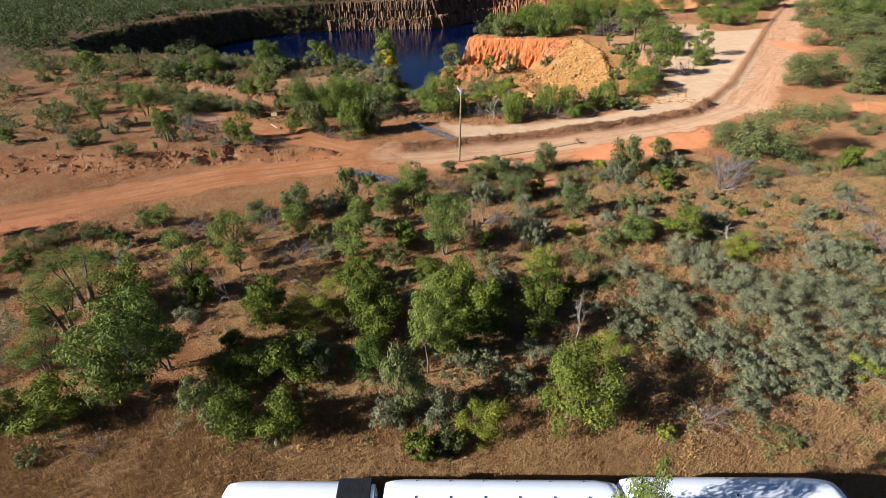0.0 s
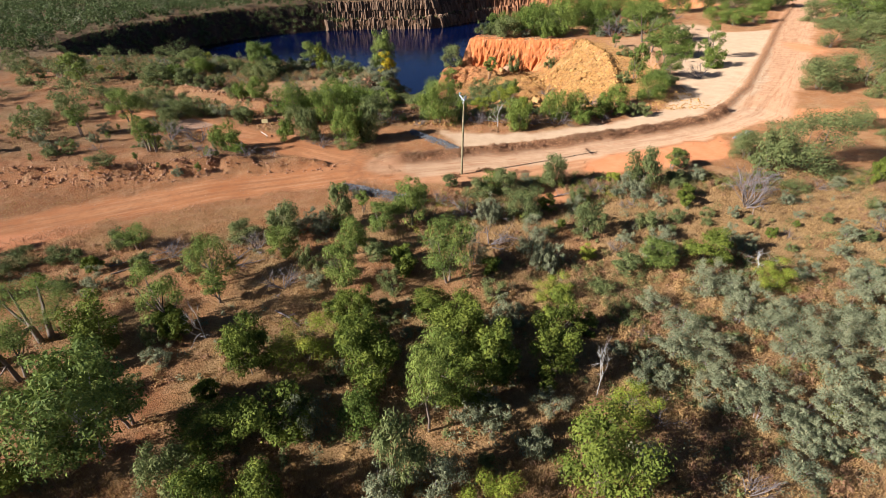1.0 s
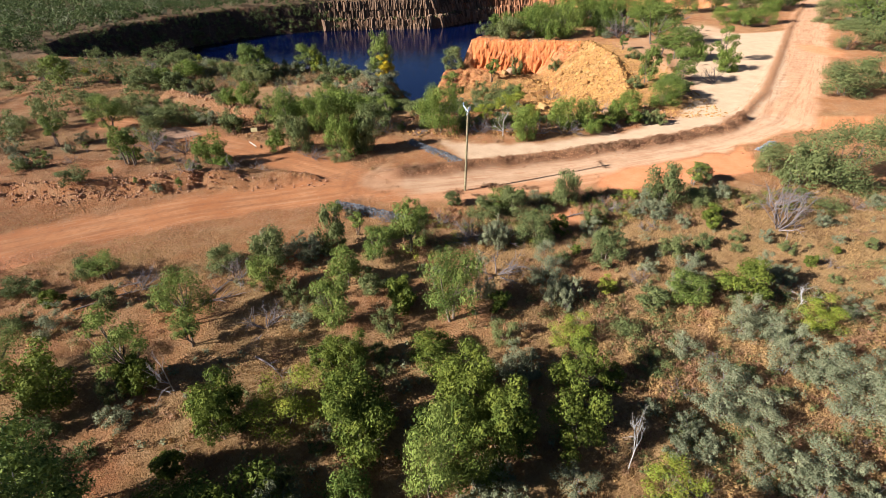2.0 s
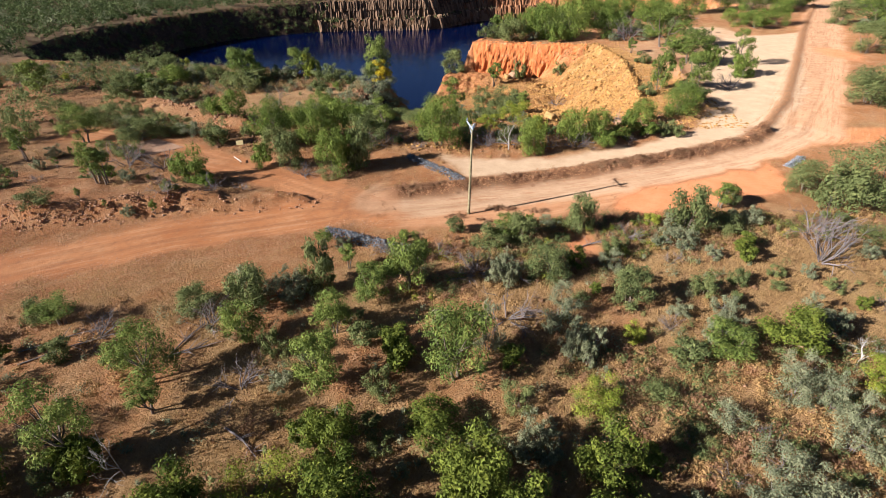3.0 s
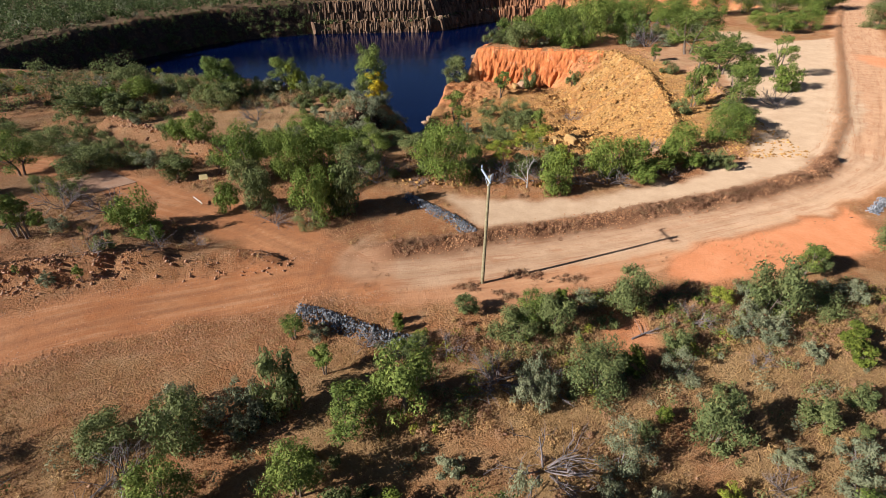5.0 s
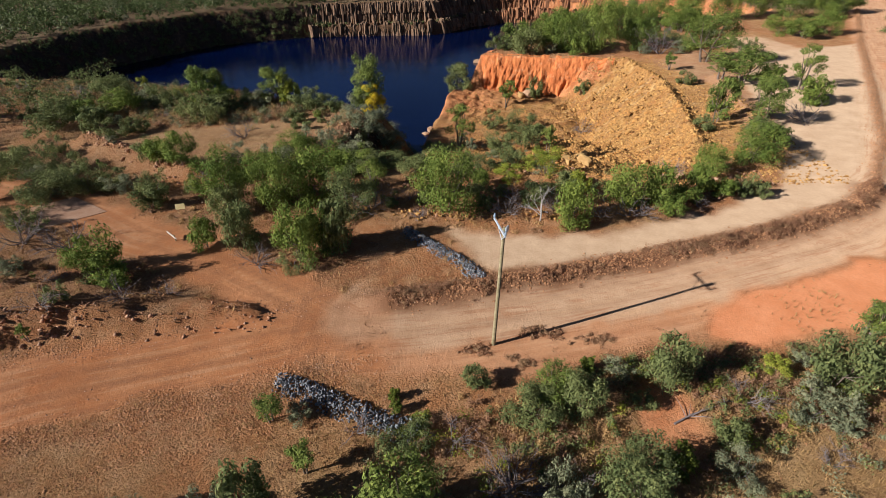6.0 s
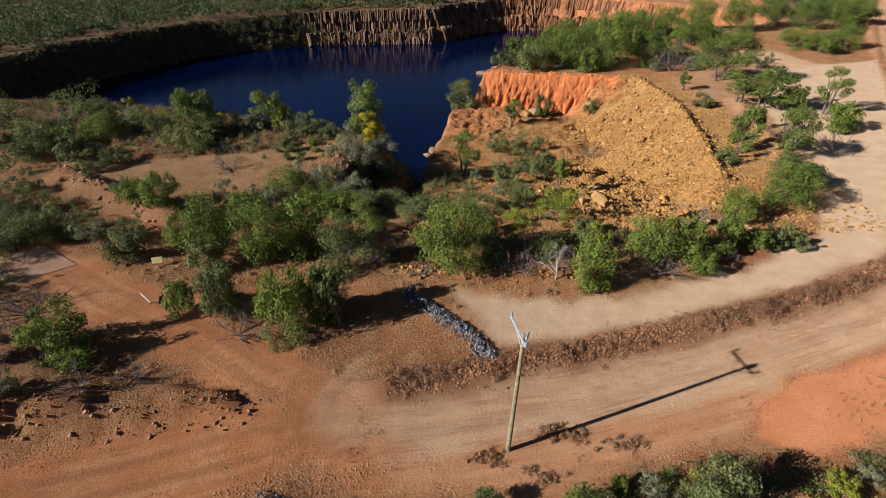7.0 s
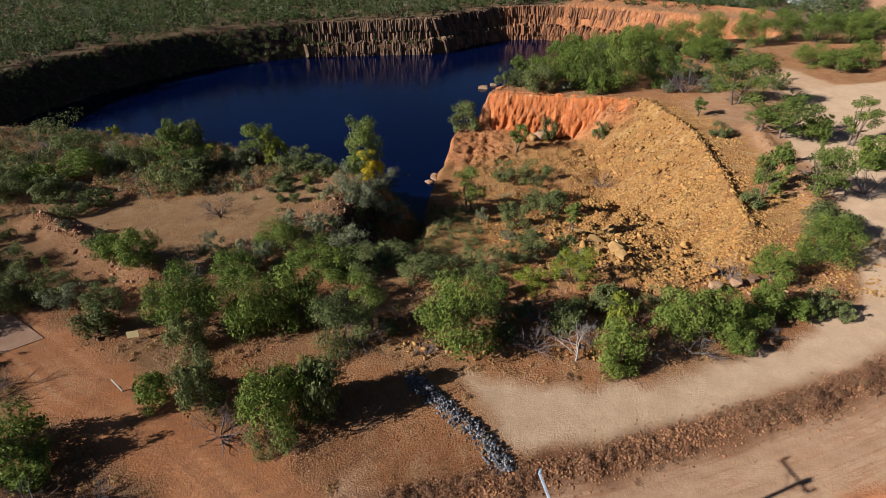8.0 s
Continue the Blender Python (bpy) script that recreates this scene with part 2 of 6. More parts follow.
SHELF = [(-70, 62.5), (-54, 64.6), (-45, 64.2), (-31, 66.6), (-16, 67.7), (-16.8, 69.2), (-24, 70.4), (-34, 72), (-50, 74), (-70, 77)]
FAN = [(-8.5, 72.5), (-11.0, 69.6), (-10.8, 66.2), (-8.6, 64.6), (-5.6, 65.2), (-5.4, 68.4), (-6.2, 71.2)]
BANK_FAR = [(-53, 107), (-44, 101.3), (-38, 97.2), (-32, 94.6)]
RIDGE = [(39, 151.5), (40, 133), (37.6, 119.5), (35.5, 110.5), (34, 103.5)]
RIDGE_EAST = [(52, 136), (48, 119), (45.5, 109), (43.5, 103)]

TYRE_ARCS = [[(-7.3, 75.0), (-10.3, 73.2), (-11.9, 70.3), (-12.0, 66.7), (-10.9, 63.2)],
             [(-6.0, 73.1), (-8.4, 72.4), (-10.3, 69.4), (-10.6, 66.0), (-9.3, 62.6)],
             [(-24.5, 76.7), (-19.1, 73.4), (-14.9, 70.9), (-11.7, 69.4), (-7.5, 65.4)]]

# the rim of the flooded pit and its ramp: corners with the slope of the wall that follows each
RIM = [
    (-10.5, 116, 1.4), (-18, 122, 1.1), (-28, 126.5, 1.1), (-38, 131, 1.1), (-50, 135, 1.1), (-61, 138, 1.1), (-75, 141, 1.1),
    (-104, 148, 1.3), (-118, 163, 1.8), (-117, 185, 1.8), (-111, 204, 1.8), (-99, 223, 1.8), (-87, 238, 1.9), (-70, 247, 1.9),
    (-53, 255.5, 3.0), (-29, 259, 3.0), (-6, 261, 2.6), (7, 277, 2.6), (24, 289, 2.8), (42, 290, 2.4), (60, 282, 2.0),
    (85, 262, 1.8), (105, 240, 1.8), (114, 222, 1.2), (95, 213, 1.2), (72, 212, 1.2), (52, 207, 1.3), (38, 200, 1.4), (28, 190, 1.6),
    (19, 176, 1.8), (12.5, 167, 2.6), (8, 160.5, 5.0), (20, 157.5, 5.0), (33, 154, 1.2), (38.5, 151.5, 0.75),
    (40, 133, 0.75), (37.6, 119.5, 0.75), (35.5, 110.5, 0.7), (33, 102, 0.7), (28, 95, 0.8), (20, 91, 0.9), (14, 90, 0.9), (5, 93.5, 0.6),
    (-4, 96, 0.7), (-11, 97.5, 0.9), (-16, 101.5, 1.2), (-15, 107, 1.4), (-13, 112, 1.5),
]
RIM_2D = [(a, b) for a, b, _ in RIM]


def plain(x, y):
    """The lie of the land without pit and banks."""
    xs, ys = np.clip(x, -250, 250), np.clip(y, -200, 420)
    return 0.018 * xs - 0.010 * (ys - 60)


def height(x, y):
    x, y = np.asarray(x, float), np.asarray(y, float)
    z = plain(x, y) + 0.16 * fbm(x / 14, y / 14, 3) + 0.025 * fbm(x / 2.2, y / 2.2, 11)
    z = z + 0.95 * np.exp(-(to_line(x, y, BERM_MID) / 1.05) ** 2) * (0.75 + 0.45 * fbm(x / 1.8, y / 1.8, 5))
    z = z + 0.45 * np.exp(-(to_line(x, y, BERM_NORTH) / 0.8) ** 2)
    west = to_line(x, y, BANK_WEST)
    z = z + (0.6 + 0.8 * fbm(x / 1.6, y / 1.6, 21)) * np.exp(-(west / 1.3) ** 2) * ramp(-x, 20, 30)
    z = z + 0.22 * fbm(x / 0.9, y / 0.9, 23, 2) * np.exp(-(west / 3.0) ** 2)
    z = z + 1.5 * np.exp(-(to_line(x, y, BANK_FAR) / 1.4) ** 2)
    z = z + 0.7 * np.exp(-(to_line(x, y, RIDGE_EAST) / 1.3) ** 2) + 0.8 * np.exp(-(to_line(x, y, RIDGE) / 1.1) ** 2)
    z = z + 3.2 * np.exp(-(to_line(x, y, [(60, 290), (90, 270), (112, 246)]) / 8.0) ** 2)
    z = z + 1.2 * np.exp(-(((x + 16.0) / 2.2) ** 2 + ((y - 110) / 4) ** 2))
    z = z + 0.5 * np.exp(-(to_line(x, y, TREE_BANK) / 1.8) ** 2) * (0.8 + 0.6 * fbm(x / 1.5, y / 1.5, 27))
    shelf = ramp(depth_in(x, y, SHELF) + 0.5 * fbm(x / 1.6, y / 1.6, 25), -0.4, 0.5)
    z = z + shelf * (0.85 + 0.45 * ramp(-x, 24, 32) + 0.3 * fbm(x / 2.2, y / 2.2, 8) + 0.15 * fbm(x / 0.8, y / 0.8, 9))
    road = to_line(x, y, ROAD_WEST + ROAD_MID)
    z = z - 0.12 * ramp(-road, -4.2, -2.5)
    hole = inside(x, y, RIM_2D)
    gully = 1.1 * fbm(x / 1.9, y / 1.9, 31, 3) + 0.7 * fbm(x / 6.0, y / 6.0, 37, 2)
    carved = 0.4 - 1.7 * np.abs(fbm(x / 1.5 + 0.3 * y, y / 6.0, 33, 3)) + 1.0 * fbm(x / 6.0, y / 6.0, 35, 2)
    wall = np.full(np.shape(x), -40.0)
    for (ax, ay, slope), (bx, by, _) in zip(RIM, RIM[1:] + RIM[:1]):
        d = to_segment(x, y, (ax, ay), (bx, by))
        rough = 1.0 if slope > 1.15 else 0.45
        if slope >= 2.0:
            d = np.maximum(d + 0.55 * carved * np.clip(d, 0, 0.6) / 0.6, 0)
        else:
            d = np.maximum(d + rough * gully * np.clip(d, 0, 1.2) / 1.2, 0)
        drop = slope * d
        if slope >= 2.0 and ay > 240:
            drop = np.minimum(slope * d, 6.3 + 0.3 * d) + 3.0 * np.maximum(0, d - 5.5)
        if slope == 5.0:
            drop = np.where(x > 2.0, np.minimum(drop, 7.6 + 0.3 * d), drop)
        wall = np.maximum(wall, z - drop)
    shore = x - (-4.5 + 0.22 * np.clip(y - 132, 0, 24) + 0.8 * fbm(x / 3, y / 3, 43))
    floor = np.maximum(-0.6 - 0.27 * (y - 95), -9.4 + 0.06 * np.clip(y - 140, -50, 20)) - 9.0 * (1 - ramp(shore, -1.8, 0.5)) * ramp(y, 100, 126)
    floor = np.where(x > -12, floor - 10.0 * ramp(y, 157, 163), -18.0)
    floor = np.maximum(floor + 0.9 * fbm(x / 6, y / 6, 41) + 0.4 * fbm(x / 1.8, y / 1.8, 47), -18.0)
    heap = hole & (x > 13) & (y < 156)
    spur = ramp(np.where(hole, 12 - np.hypot(x - 3, y - 150), -9.0), -2, 3)
    floor = floor + spur * (0.3 - 0.8 * np.abs(fbm(x / 1.6 - 0.3 * y, y / 4, 63, 3)) + 0.25 * fbm(x / 0.8, y / 0.8, 65, 2))
    slide = np.where(heap, 0.5 * fbm(x / 1.3, y / 1.3, 57, 3) + 0.8 * fbm((x + 0.5 * y) / 9, (y - 0.35 * x) / 2.2, 59, 2), 0.0)
    return np.where(hole, np.maximum(wall, floor) + slide, z)


def masks(x, y, z):
    """How far each kind of ground covers a place, between 0 and 1."""
    wx, wy = x + 1.3 * fbm(x / 3.0, y / 3.0, 51), y + 1.3 * fbm(x / 3.0, y / 3.0, 61)
    west, mid = to_line(wx, wy, ROAD_WEST), to_line(wx, wy, ROAD_MID)
    north, east, track = to_line(wx, wy, ROAD_NORTH), to_line(wx, wy, ROAD_EAST), to_line(wx, wy, TRACK)
    road = np.maximum.reduce([1 - ramp(west, 2.6, 4.4), 1 - ramp(mid, 2.9, 4.3), 1 - ramp(north, 4.6, 6.6), 1 - ramp(east, 2.0, 3.4)])
    road = np.maximum(road, 0.95 * (1 - ramp(track, 2.0, 3.6)))
    apron = ramp(depth_in(wx, wy, APRON), -0.6, 1.2)
    road = np.maximum(road, apron)
    road = np.maximum(road, 1 - ramp(np.hypot((wx + 8) / 1.5, wy - 65.5), 2.5, 4.5))
    pale = np.maximum(ramp(depth_in(wx, wy, YARD), -0.8, 1.2), np.maximum(0.36 * ramp(depth_in(wx, wy, EAST_FLAT), -1.5, 2.5), 0.14 * ramp(depth_in(wx, wy, CLEARING), -1, 1.5)))
    pale = np.maximum(pale, 0.28 * apron)
    pale = np.maximum(pale, np.maximum(0.78 * (1 - ramp(mid, 2.6, 4.0)), 0.55 * (1 - ramp(north, 4.4, 6.4))))
    pale = np.maximum(pale, 0.5 * ramp(depth_in(x + 0.3 * (wx - x), y + 0.3 * (wy - y), FAN), -0.4, 0.6))
    pale = np.maximum(pale, 0.8 * ramp(depth_in(wx, wy, NORTH_CLEARING), -1.5, 1.5))
    red = np.maximum(ramp(depth_in(wx, wy, RED_YARD), -0.6, 0.6), 0.9 * ramp(depth_in(wx, wy, RED_WEST), -1.0, 1.0))
    red = np.maximum(red, 0.8 * (1 - ramp(np.hypot((wx - 92) / 1.2, (wy - 138) / 2.5), 2.0, 4.0)))
    red = np.maximum(red, 0.7 * (1 - ramp(np.hypot(wx - 15.5, wy - 93), 2.0, 4.5)))
    red = np.maximum(red, 0.75 * (1 - ramp(np.hypot((wx - 12.4) / 1.7, (wy - 57.8) / 2.0), 1.0, 1.7)))
    grass = 0.9 * ramp(60 + 0.10 * x - wy, -4, 8) * ramp(fbm(x / 7, y / 7, 71) + 0.012 * x + 0.9 * ramp(-y, -25, -21), -0.7, 0.05)
    grass = grass * (1 - 0.6 * ramp(depth_in(x, y, SHELF), -1, 1))
    grass = np.maximum(grass, 0.5 * ramp(fbm(x / 9, y / 9, 73), 0.0, 0.6))
    grass = np.maximum(grass, 0.6 * ramp(depth_in(wx, wy, CLEARING), -1, 1.5))
    rut = np.zeros(np.shape(x))
    for line, half in ((ROAD_WEST + ROAD_MID, 0.9), (TRACK, 0.8), (ROAD_NORTH, 1.0)):
        d = to_line(x, y, line) + 0.5 * fbm(x / 6, y / 6, 81)
        rut = np.maximum(rut, np.exp(-((d - half) / 0.35) ** 2) * 0.35)
    for line in TYRE_ARCS:
        d = to_line(x, y, line) + 0.25 * fbm(x / 3, y / 3, 83)
        rut = np.maximum(rut, 0.5 * np.exp(-((np.abs(d) - 0.75) / 0.26) ** 2))
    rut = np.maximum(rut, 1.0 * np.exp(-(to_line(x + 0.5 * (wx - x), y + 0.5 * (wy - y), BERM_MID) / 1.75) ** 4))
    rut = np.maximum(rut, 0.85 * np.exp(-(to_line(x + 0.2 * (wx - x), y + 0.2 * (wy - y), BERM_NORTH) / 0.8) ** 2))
    hole = inside(x, y, RIM_2D)
    heap = ramp(depth_in(wx, wy, [(16, 92), (14, 112), (22, 128), (24, 150), (33, 155), (44, 152), (49, 134), (46.5, 119), (43.5, 106), (36, 98), (29, 93)]), -1, 1.5)
    hollow = hole & (x > -11) & (y < 163) & (x < 42)
    clay = np.where(hollow & (y > 138) & (x < 36), ramp(np.minimum(162.5 - 0.28 * x - y, 6.0) * -1, -5.0, -1.5), 0.0)
    clay = np.maximum(clay, np.where(hollow, 0.75 * ramp(11 - np.hypot(x - 1, y - 151), -2, 4), 0.0))
    clay = np.maximum(clay, np.where(hole & (x > 44) & (y > 205), 0.9, 0.0))
    clay = np.maximum(clay, 0.9 * np.exp(-(to_line(x, y, [(60, 290), (90, 270), (112, 246)]) / 7.0) ** 2))
    clay = np.maximum(clay, np.where(hole & (y > 244) & (x > -56), 0.2 + 0.3 * ramp(x, 5, 40), 0.0))
    litter = ~hole * 0.85 * np.maximum(ramp(y, 205, 225), ramp(-x, 98, 112) * ramp(y, 90, 120))
    litter = np.maximum(litter, ~hole * 0.36 * ramp(y, 66, 70) * ramp(-x, 6, 14) * (1 - ramp(y, 118, 126)) * ramp(fbm(x / 5, y / 5, 175), -0.5, 0.3) * (1 - ramp(depth_in(wx, wy, CLEARING), -1, 1)))
    ochre = np.where(hollow, np.maximum(heap, 0.45 + 0.4 * ramp(fbm(x / 5, y / 5, 77), -0.4, 0.4)), 0.8 * heap)
    # pit walls that take the rock colour with the painted-in shade
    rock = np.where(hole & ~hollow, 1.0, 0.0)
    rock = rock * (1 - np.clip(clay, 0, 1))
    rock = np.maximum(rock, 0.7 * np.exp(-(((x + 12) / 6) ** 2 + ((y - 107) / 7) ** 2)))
    lane = to_line(x, y, ROAD_WEST + ROAD_MID + ROAD_NORTH)
    lane = np.where(track < 3.5, np.minimum(lane, to_line(x, y, TRACK)), lane)
    return dict(litter=litter, lane=lane, road=road, pale=pale, red=red, grass=grass, rut=rut, ochre=ochre, clay=np.clip(clay, 0, 1), rock=rock)


def steps(stops):
    """Grid lines from (start, step) pairs to the last start."""
    out = []
    for (a, step), (b, _) in zip(stops, stops[1:]):
        out += list(np.arange(a, b - step * 0.5, step))
    return np.array(out + [stops[-1][0]])


def mesh_of(name, verts, faces):
    """A mesh from arrays; all faces have as many corners as the array is wide."""
    verts, faces = np.asarray(verts, np.float32), np.asarray(faces, np.int32)
    me = bpy.data.meshes.new(name)
    n, k = faces.shape
    me.vertices.add(len(verts))
    me.vertices.foreach_set("co", verts.ravel())
    me.loops.add(n * k)
    me.loops.foreach_set("vertex_index", faces.ravel())
    me.polygons.add(n)
    me.polygons.foreach_set("loop_start", np.arange(0, n * k, k, dtype=np.int32))
    me.polygons.foreach_set("loop_total", np.full(n, k, np.int32))
    me.update(calc_edges=True)
    return me


def smooth(me):
    me.polygons.foreach_set("use_smooth", np.ones(len(me.polygons), bool))
    return me


def build_ground():
    xs = steps([(-1500, 300), (-600, 80), (-280, 16), (-150, 2.0), (-120, 1.2), (-55, 0.65), (0, 0.38), (42, 0.6), (60, 1.3), (130, 2.0), (200, 16), (360, 80), (680, 300), (1580, 1)])
    ys = steps([(-900, 300), (-300, 60), (-60, 8), (4, 0.7), (56, 0.55), (78, 0.7), (92, 0.55), (120, 0.5), (148, 0.22), (164, 0.9), (200, 1.4), (244, 0.45), (263, 0.8), (296, 3), (350, 25), (600, 100), (1500, 1)])
    gx, gy = np.meshgrid(xs, ys)
    x, y = gx.ravel(), gy.ravel()
    z = height(x, y)
    cover = masks(x, y, z)
    nx, ny = len(xs), len(ys)
    i = np.arange(nx * ny).reshape(ny, nx)
    quads = np.stack([i[:-1, :-1], i[:-1, 1:], i[1:, 1:], i[1:, :-1]], -1).reshape(-1, 4)
    cx, cy = x[quads].mean(1), y[quads].mean(1)
    road = cover["road"][quads].mean(1) > 0.5
    deep = inside(cx, cy, RIM_2D)
    cliff = deep & (cover["clay"][quads].mean(1) > 0.45) & (cy < 170)
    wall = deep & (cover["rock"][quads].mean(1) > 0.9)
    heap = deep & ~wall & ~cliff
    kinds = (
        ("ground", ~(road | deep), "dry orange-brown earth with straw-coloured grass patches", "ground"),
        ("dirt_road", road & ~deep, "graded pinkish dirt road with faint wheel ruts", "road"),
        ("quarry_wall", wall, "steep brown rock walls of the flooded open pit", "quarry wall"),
        ("clay_cliff", cliff, "gullied orange clay cliff above the pit", "cliff"),
        ("spoil_slope", heap, "yellow ochre rubble slope running down into the pit", "slope"),
    )
    for name, keep, label, category in kinds:
        q = quads[keep]
        used, flat = np.unique(q, return_inverse=True)
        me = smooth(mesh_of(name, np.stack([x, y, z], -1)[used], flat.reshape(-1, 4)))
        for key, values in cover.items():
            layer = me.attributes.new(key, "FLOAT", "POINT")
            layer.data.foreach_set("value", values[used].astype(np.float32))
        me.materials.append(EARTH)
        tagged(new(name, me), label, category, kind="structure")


build_ground()


def water_material():
    m = Nodes("pit_water", 0.05, 0.4)
    m.bsdf.inputs["IOR"].default_value = 1.33
    m.bump(m.noise(1.2, 3, 0.5, m.stretch(m.coord(), (1, 2.2, 1))), 0.5, 0.05)
    return m.colour(m.mix(m.span(m.noise(0.03, 2), 0.3, 0.7), (0.0004, 0.002, 0.014), (0.0008, 0.004, 0.025)))


pool = mesh_of("water", [(-135, 105, WATER_Z), (130, 105, WATER_Z), (130, 300, WATER_Z), (-135, 300, WATER_Z)], [(0, 1, 2, 3)])
pool.materials.append(water_material())
tagged(new("water", pool), "still dark blue water filling the old pit", "water", kind="structure")


# ---- quarry faces ----
def along_line(points, step):
    """Places along a line with the way inwards (to the right of travel): x, y, inward x, inward y, metres from the start."""
    out, gone = [], 0.0
    for (ax, ay), (bx, by) in zip(points, points[1:]):
        long = math.hypot(bx - ax, by - ay)
        ux, uy = (bx - ax) / long, (by - ay) / long
        k = 0.0
        while k < long:
            out.append((ax + ux * k, ay + uy * k, uy, -ux, gone + k))
            k += step
        gone += long
    return np.array(out)


def column_material(name, dark, light, stain):
    m = Nodes(name, 0.93, 0.12)
    col = m.mix(m.island(), dark, light)
    streak = m.noise(0.9, 5, 0.7, m.stretch(m.coord(), (1, 1, 0.15)))
    col = m.mix(m.span(streak, 0.5, 0.68), col, stain)
    m.bump(m.noise(1.6, 5, 0.75), 1.0, 0.25)
    return m.colour(col)


def rock_columns(name, label, line, material, seed, tiers):
    """Upright broken columns standing against a pit wall, in tiers (metres in from the rim, drop of the top, drop of the foot, lean)."""
    chance = np.random.default_rng(seed)
    verts, faces = [], []
    for inset, top, foot, lean in tiers:
        places = along_line(line, 0.1)
        go = 0.0
        while go < places[-1, 4]:
            w = chance.uniform(0.4, 0.75) + 1.1 * chance.random() ** 4
            x, y, nx, ny, _ = places[min(len(places) - 1, int(np.searchsorted(places[:, 4], go + w / 2)))]
            z0 = float(plain(x, y))
            out = inset + chance.uniform(0.1, 0.85) + 0.9 * float(fbm(np.array(go / 6.0), np.array(inset), seed))
            low, high = z0 - foot, z0 - top - (chance.uniform(-0.4, 1.6) if top > 1 else chance.uniform(-0.1, 0.5))
            base = len(verts)
            levels = [high, high - chance.uniform(0.15, 0.45) * (high - low), low + chance.uniform(0.15, 0.4) * (high - low), low]
            jog = 0.0
            for k, z in enumerate(levels):
                jog += chance.uniform(-0.3, 0.6) if k else 0.0
                front = out + jog + lean * (high - z)
                for s, d in ((-0.62, -1.6), (-0.5, front - 0.5 * w * chance.uniform(0.5, 1.0)), (chance.uniform(-0.25, 0.25), front), (0.5, front - 0.5 * w * chance.uniform(0.5, 1.0)), (0.62, -1.6)):
                    verts.append((x - ny * s * w + nx * d, y + nx * s * w + ny * d, z + chance.uniform(-0.2, 0.2)))
            for k in range(3):
                for c in range(4):
                    a = base + 5 * k + c
                    faces.append((a, a + 1, a + 6, a + 5))
            faces.append((base, base + 1, base + 2, base + 2))
            faces.append((base, base + 2, base + 3, base + 4))
            go += w * 0.92
    bm = bmesh.new()
    vs = [bm.verts.new(v) for v in verts]
    for f in faces:
        bm.faces.new([vs[k] for k in dict.fromkeys(f)])
    bmesh.ops.recalc_face_normals(bm, faces=bm.faces)
    me = bpy.data.meshes.new(name)
    bm.to_mesh(me)
    bm.free()
    me.materials.append(material)
    tagged(new(name, me), label, "rock face", kind="structure")


BROWN_COLUMNS = column_material("brown_column_rock", (0.07, 0.042, 0.026), (0.26, 0.158, 0.092), (0.14, 0.08, 0.045))
RED_COLUMNS = column_material("red_column_rock", (0.11, 0.05, 0.026), (0.36, 0.17, 0.08), (0.26, 0.105, 0.044))
TIERS = ((0.3, 0.0, 3.9, 0.3), (1.5, 3.2, 7.4, 0.3), (5.2, 6.8, 10.6, 0.28), (6.4, 9.6, 14.0, 0.28))
rock_columns("rock_face", "brown columnar rock face of the far pit wall", [(-56, 254), (-53, 255.5), (-29, 259), (-6, 261)], BROWN_COLUMNS, 5, TIERS)
rock_columns("rock_face", "dark columnar rock face in the recess of the pit", [(-6, 261), (7, 277), (24, 289)], BROWN_COLUMNS, 6, TIERS)
rock_columns("rock_face", "reddish columnar rock face of the far pit wall", [(24, 289), (42, 290), (60, 282), (85, 262)], RED_COLUMNS, 7, TIERS)


def clay_material():
    m = Nodes("gullied_clay", 0.95, 0.08)
    streak = m.noise(1.3, 6, 0.75, m.stretch(m.coord(), (1, 1, 0.14)))
    col = m.mix(m.span(streak, 0.36, 0.64), (0.36, 0.095, 0.028), (0.64, 0.225, 0.072))
    col = m.mix(m.span(m.noise(0.5, 6, 0.75), 0.55, 0.7, 0.0, 0.8), col, (0.60, 0.31, 0.15))
    col = m.mix(m.span(m.noise(2.2, 6, 0.8), 0.56, 0.7, 0.0, 0.6), col, (0.26, 0.09, 0.032))
    m.bump(m.noise(2.5, 6, 0.8), 1.0, 0.2)
    return m.colour(col)


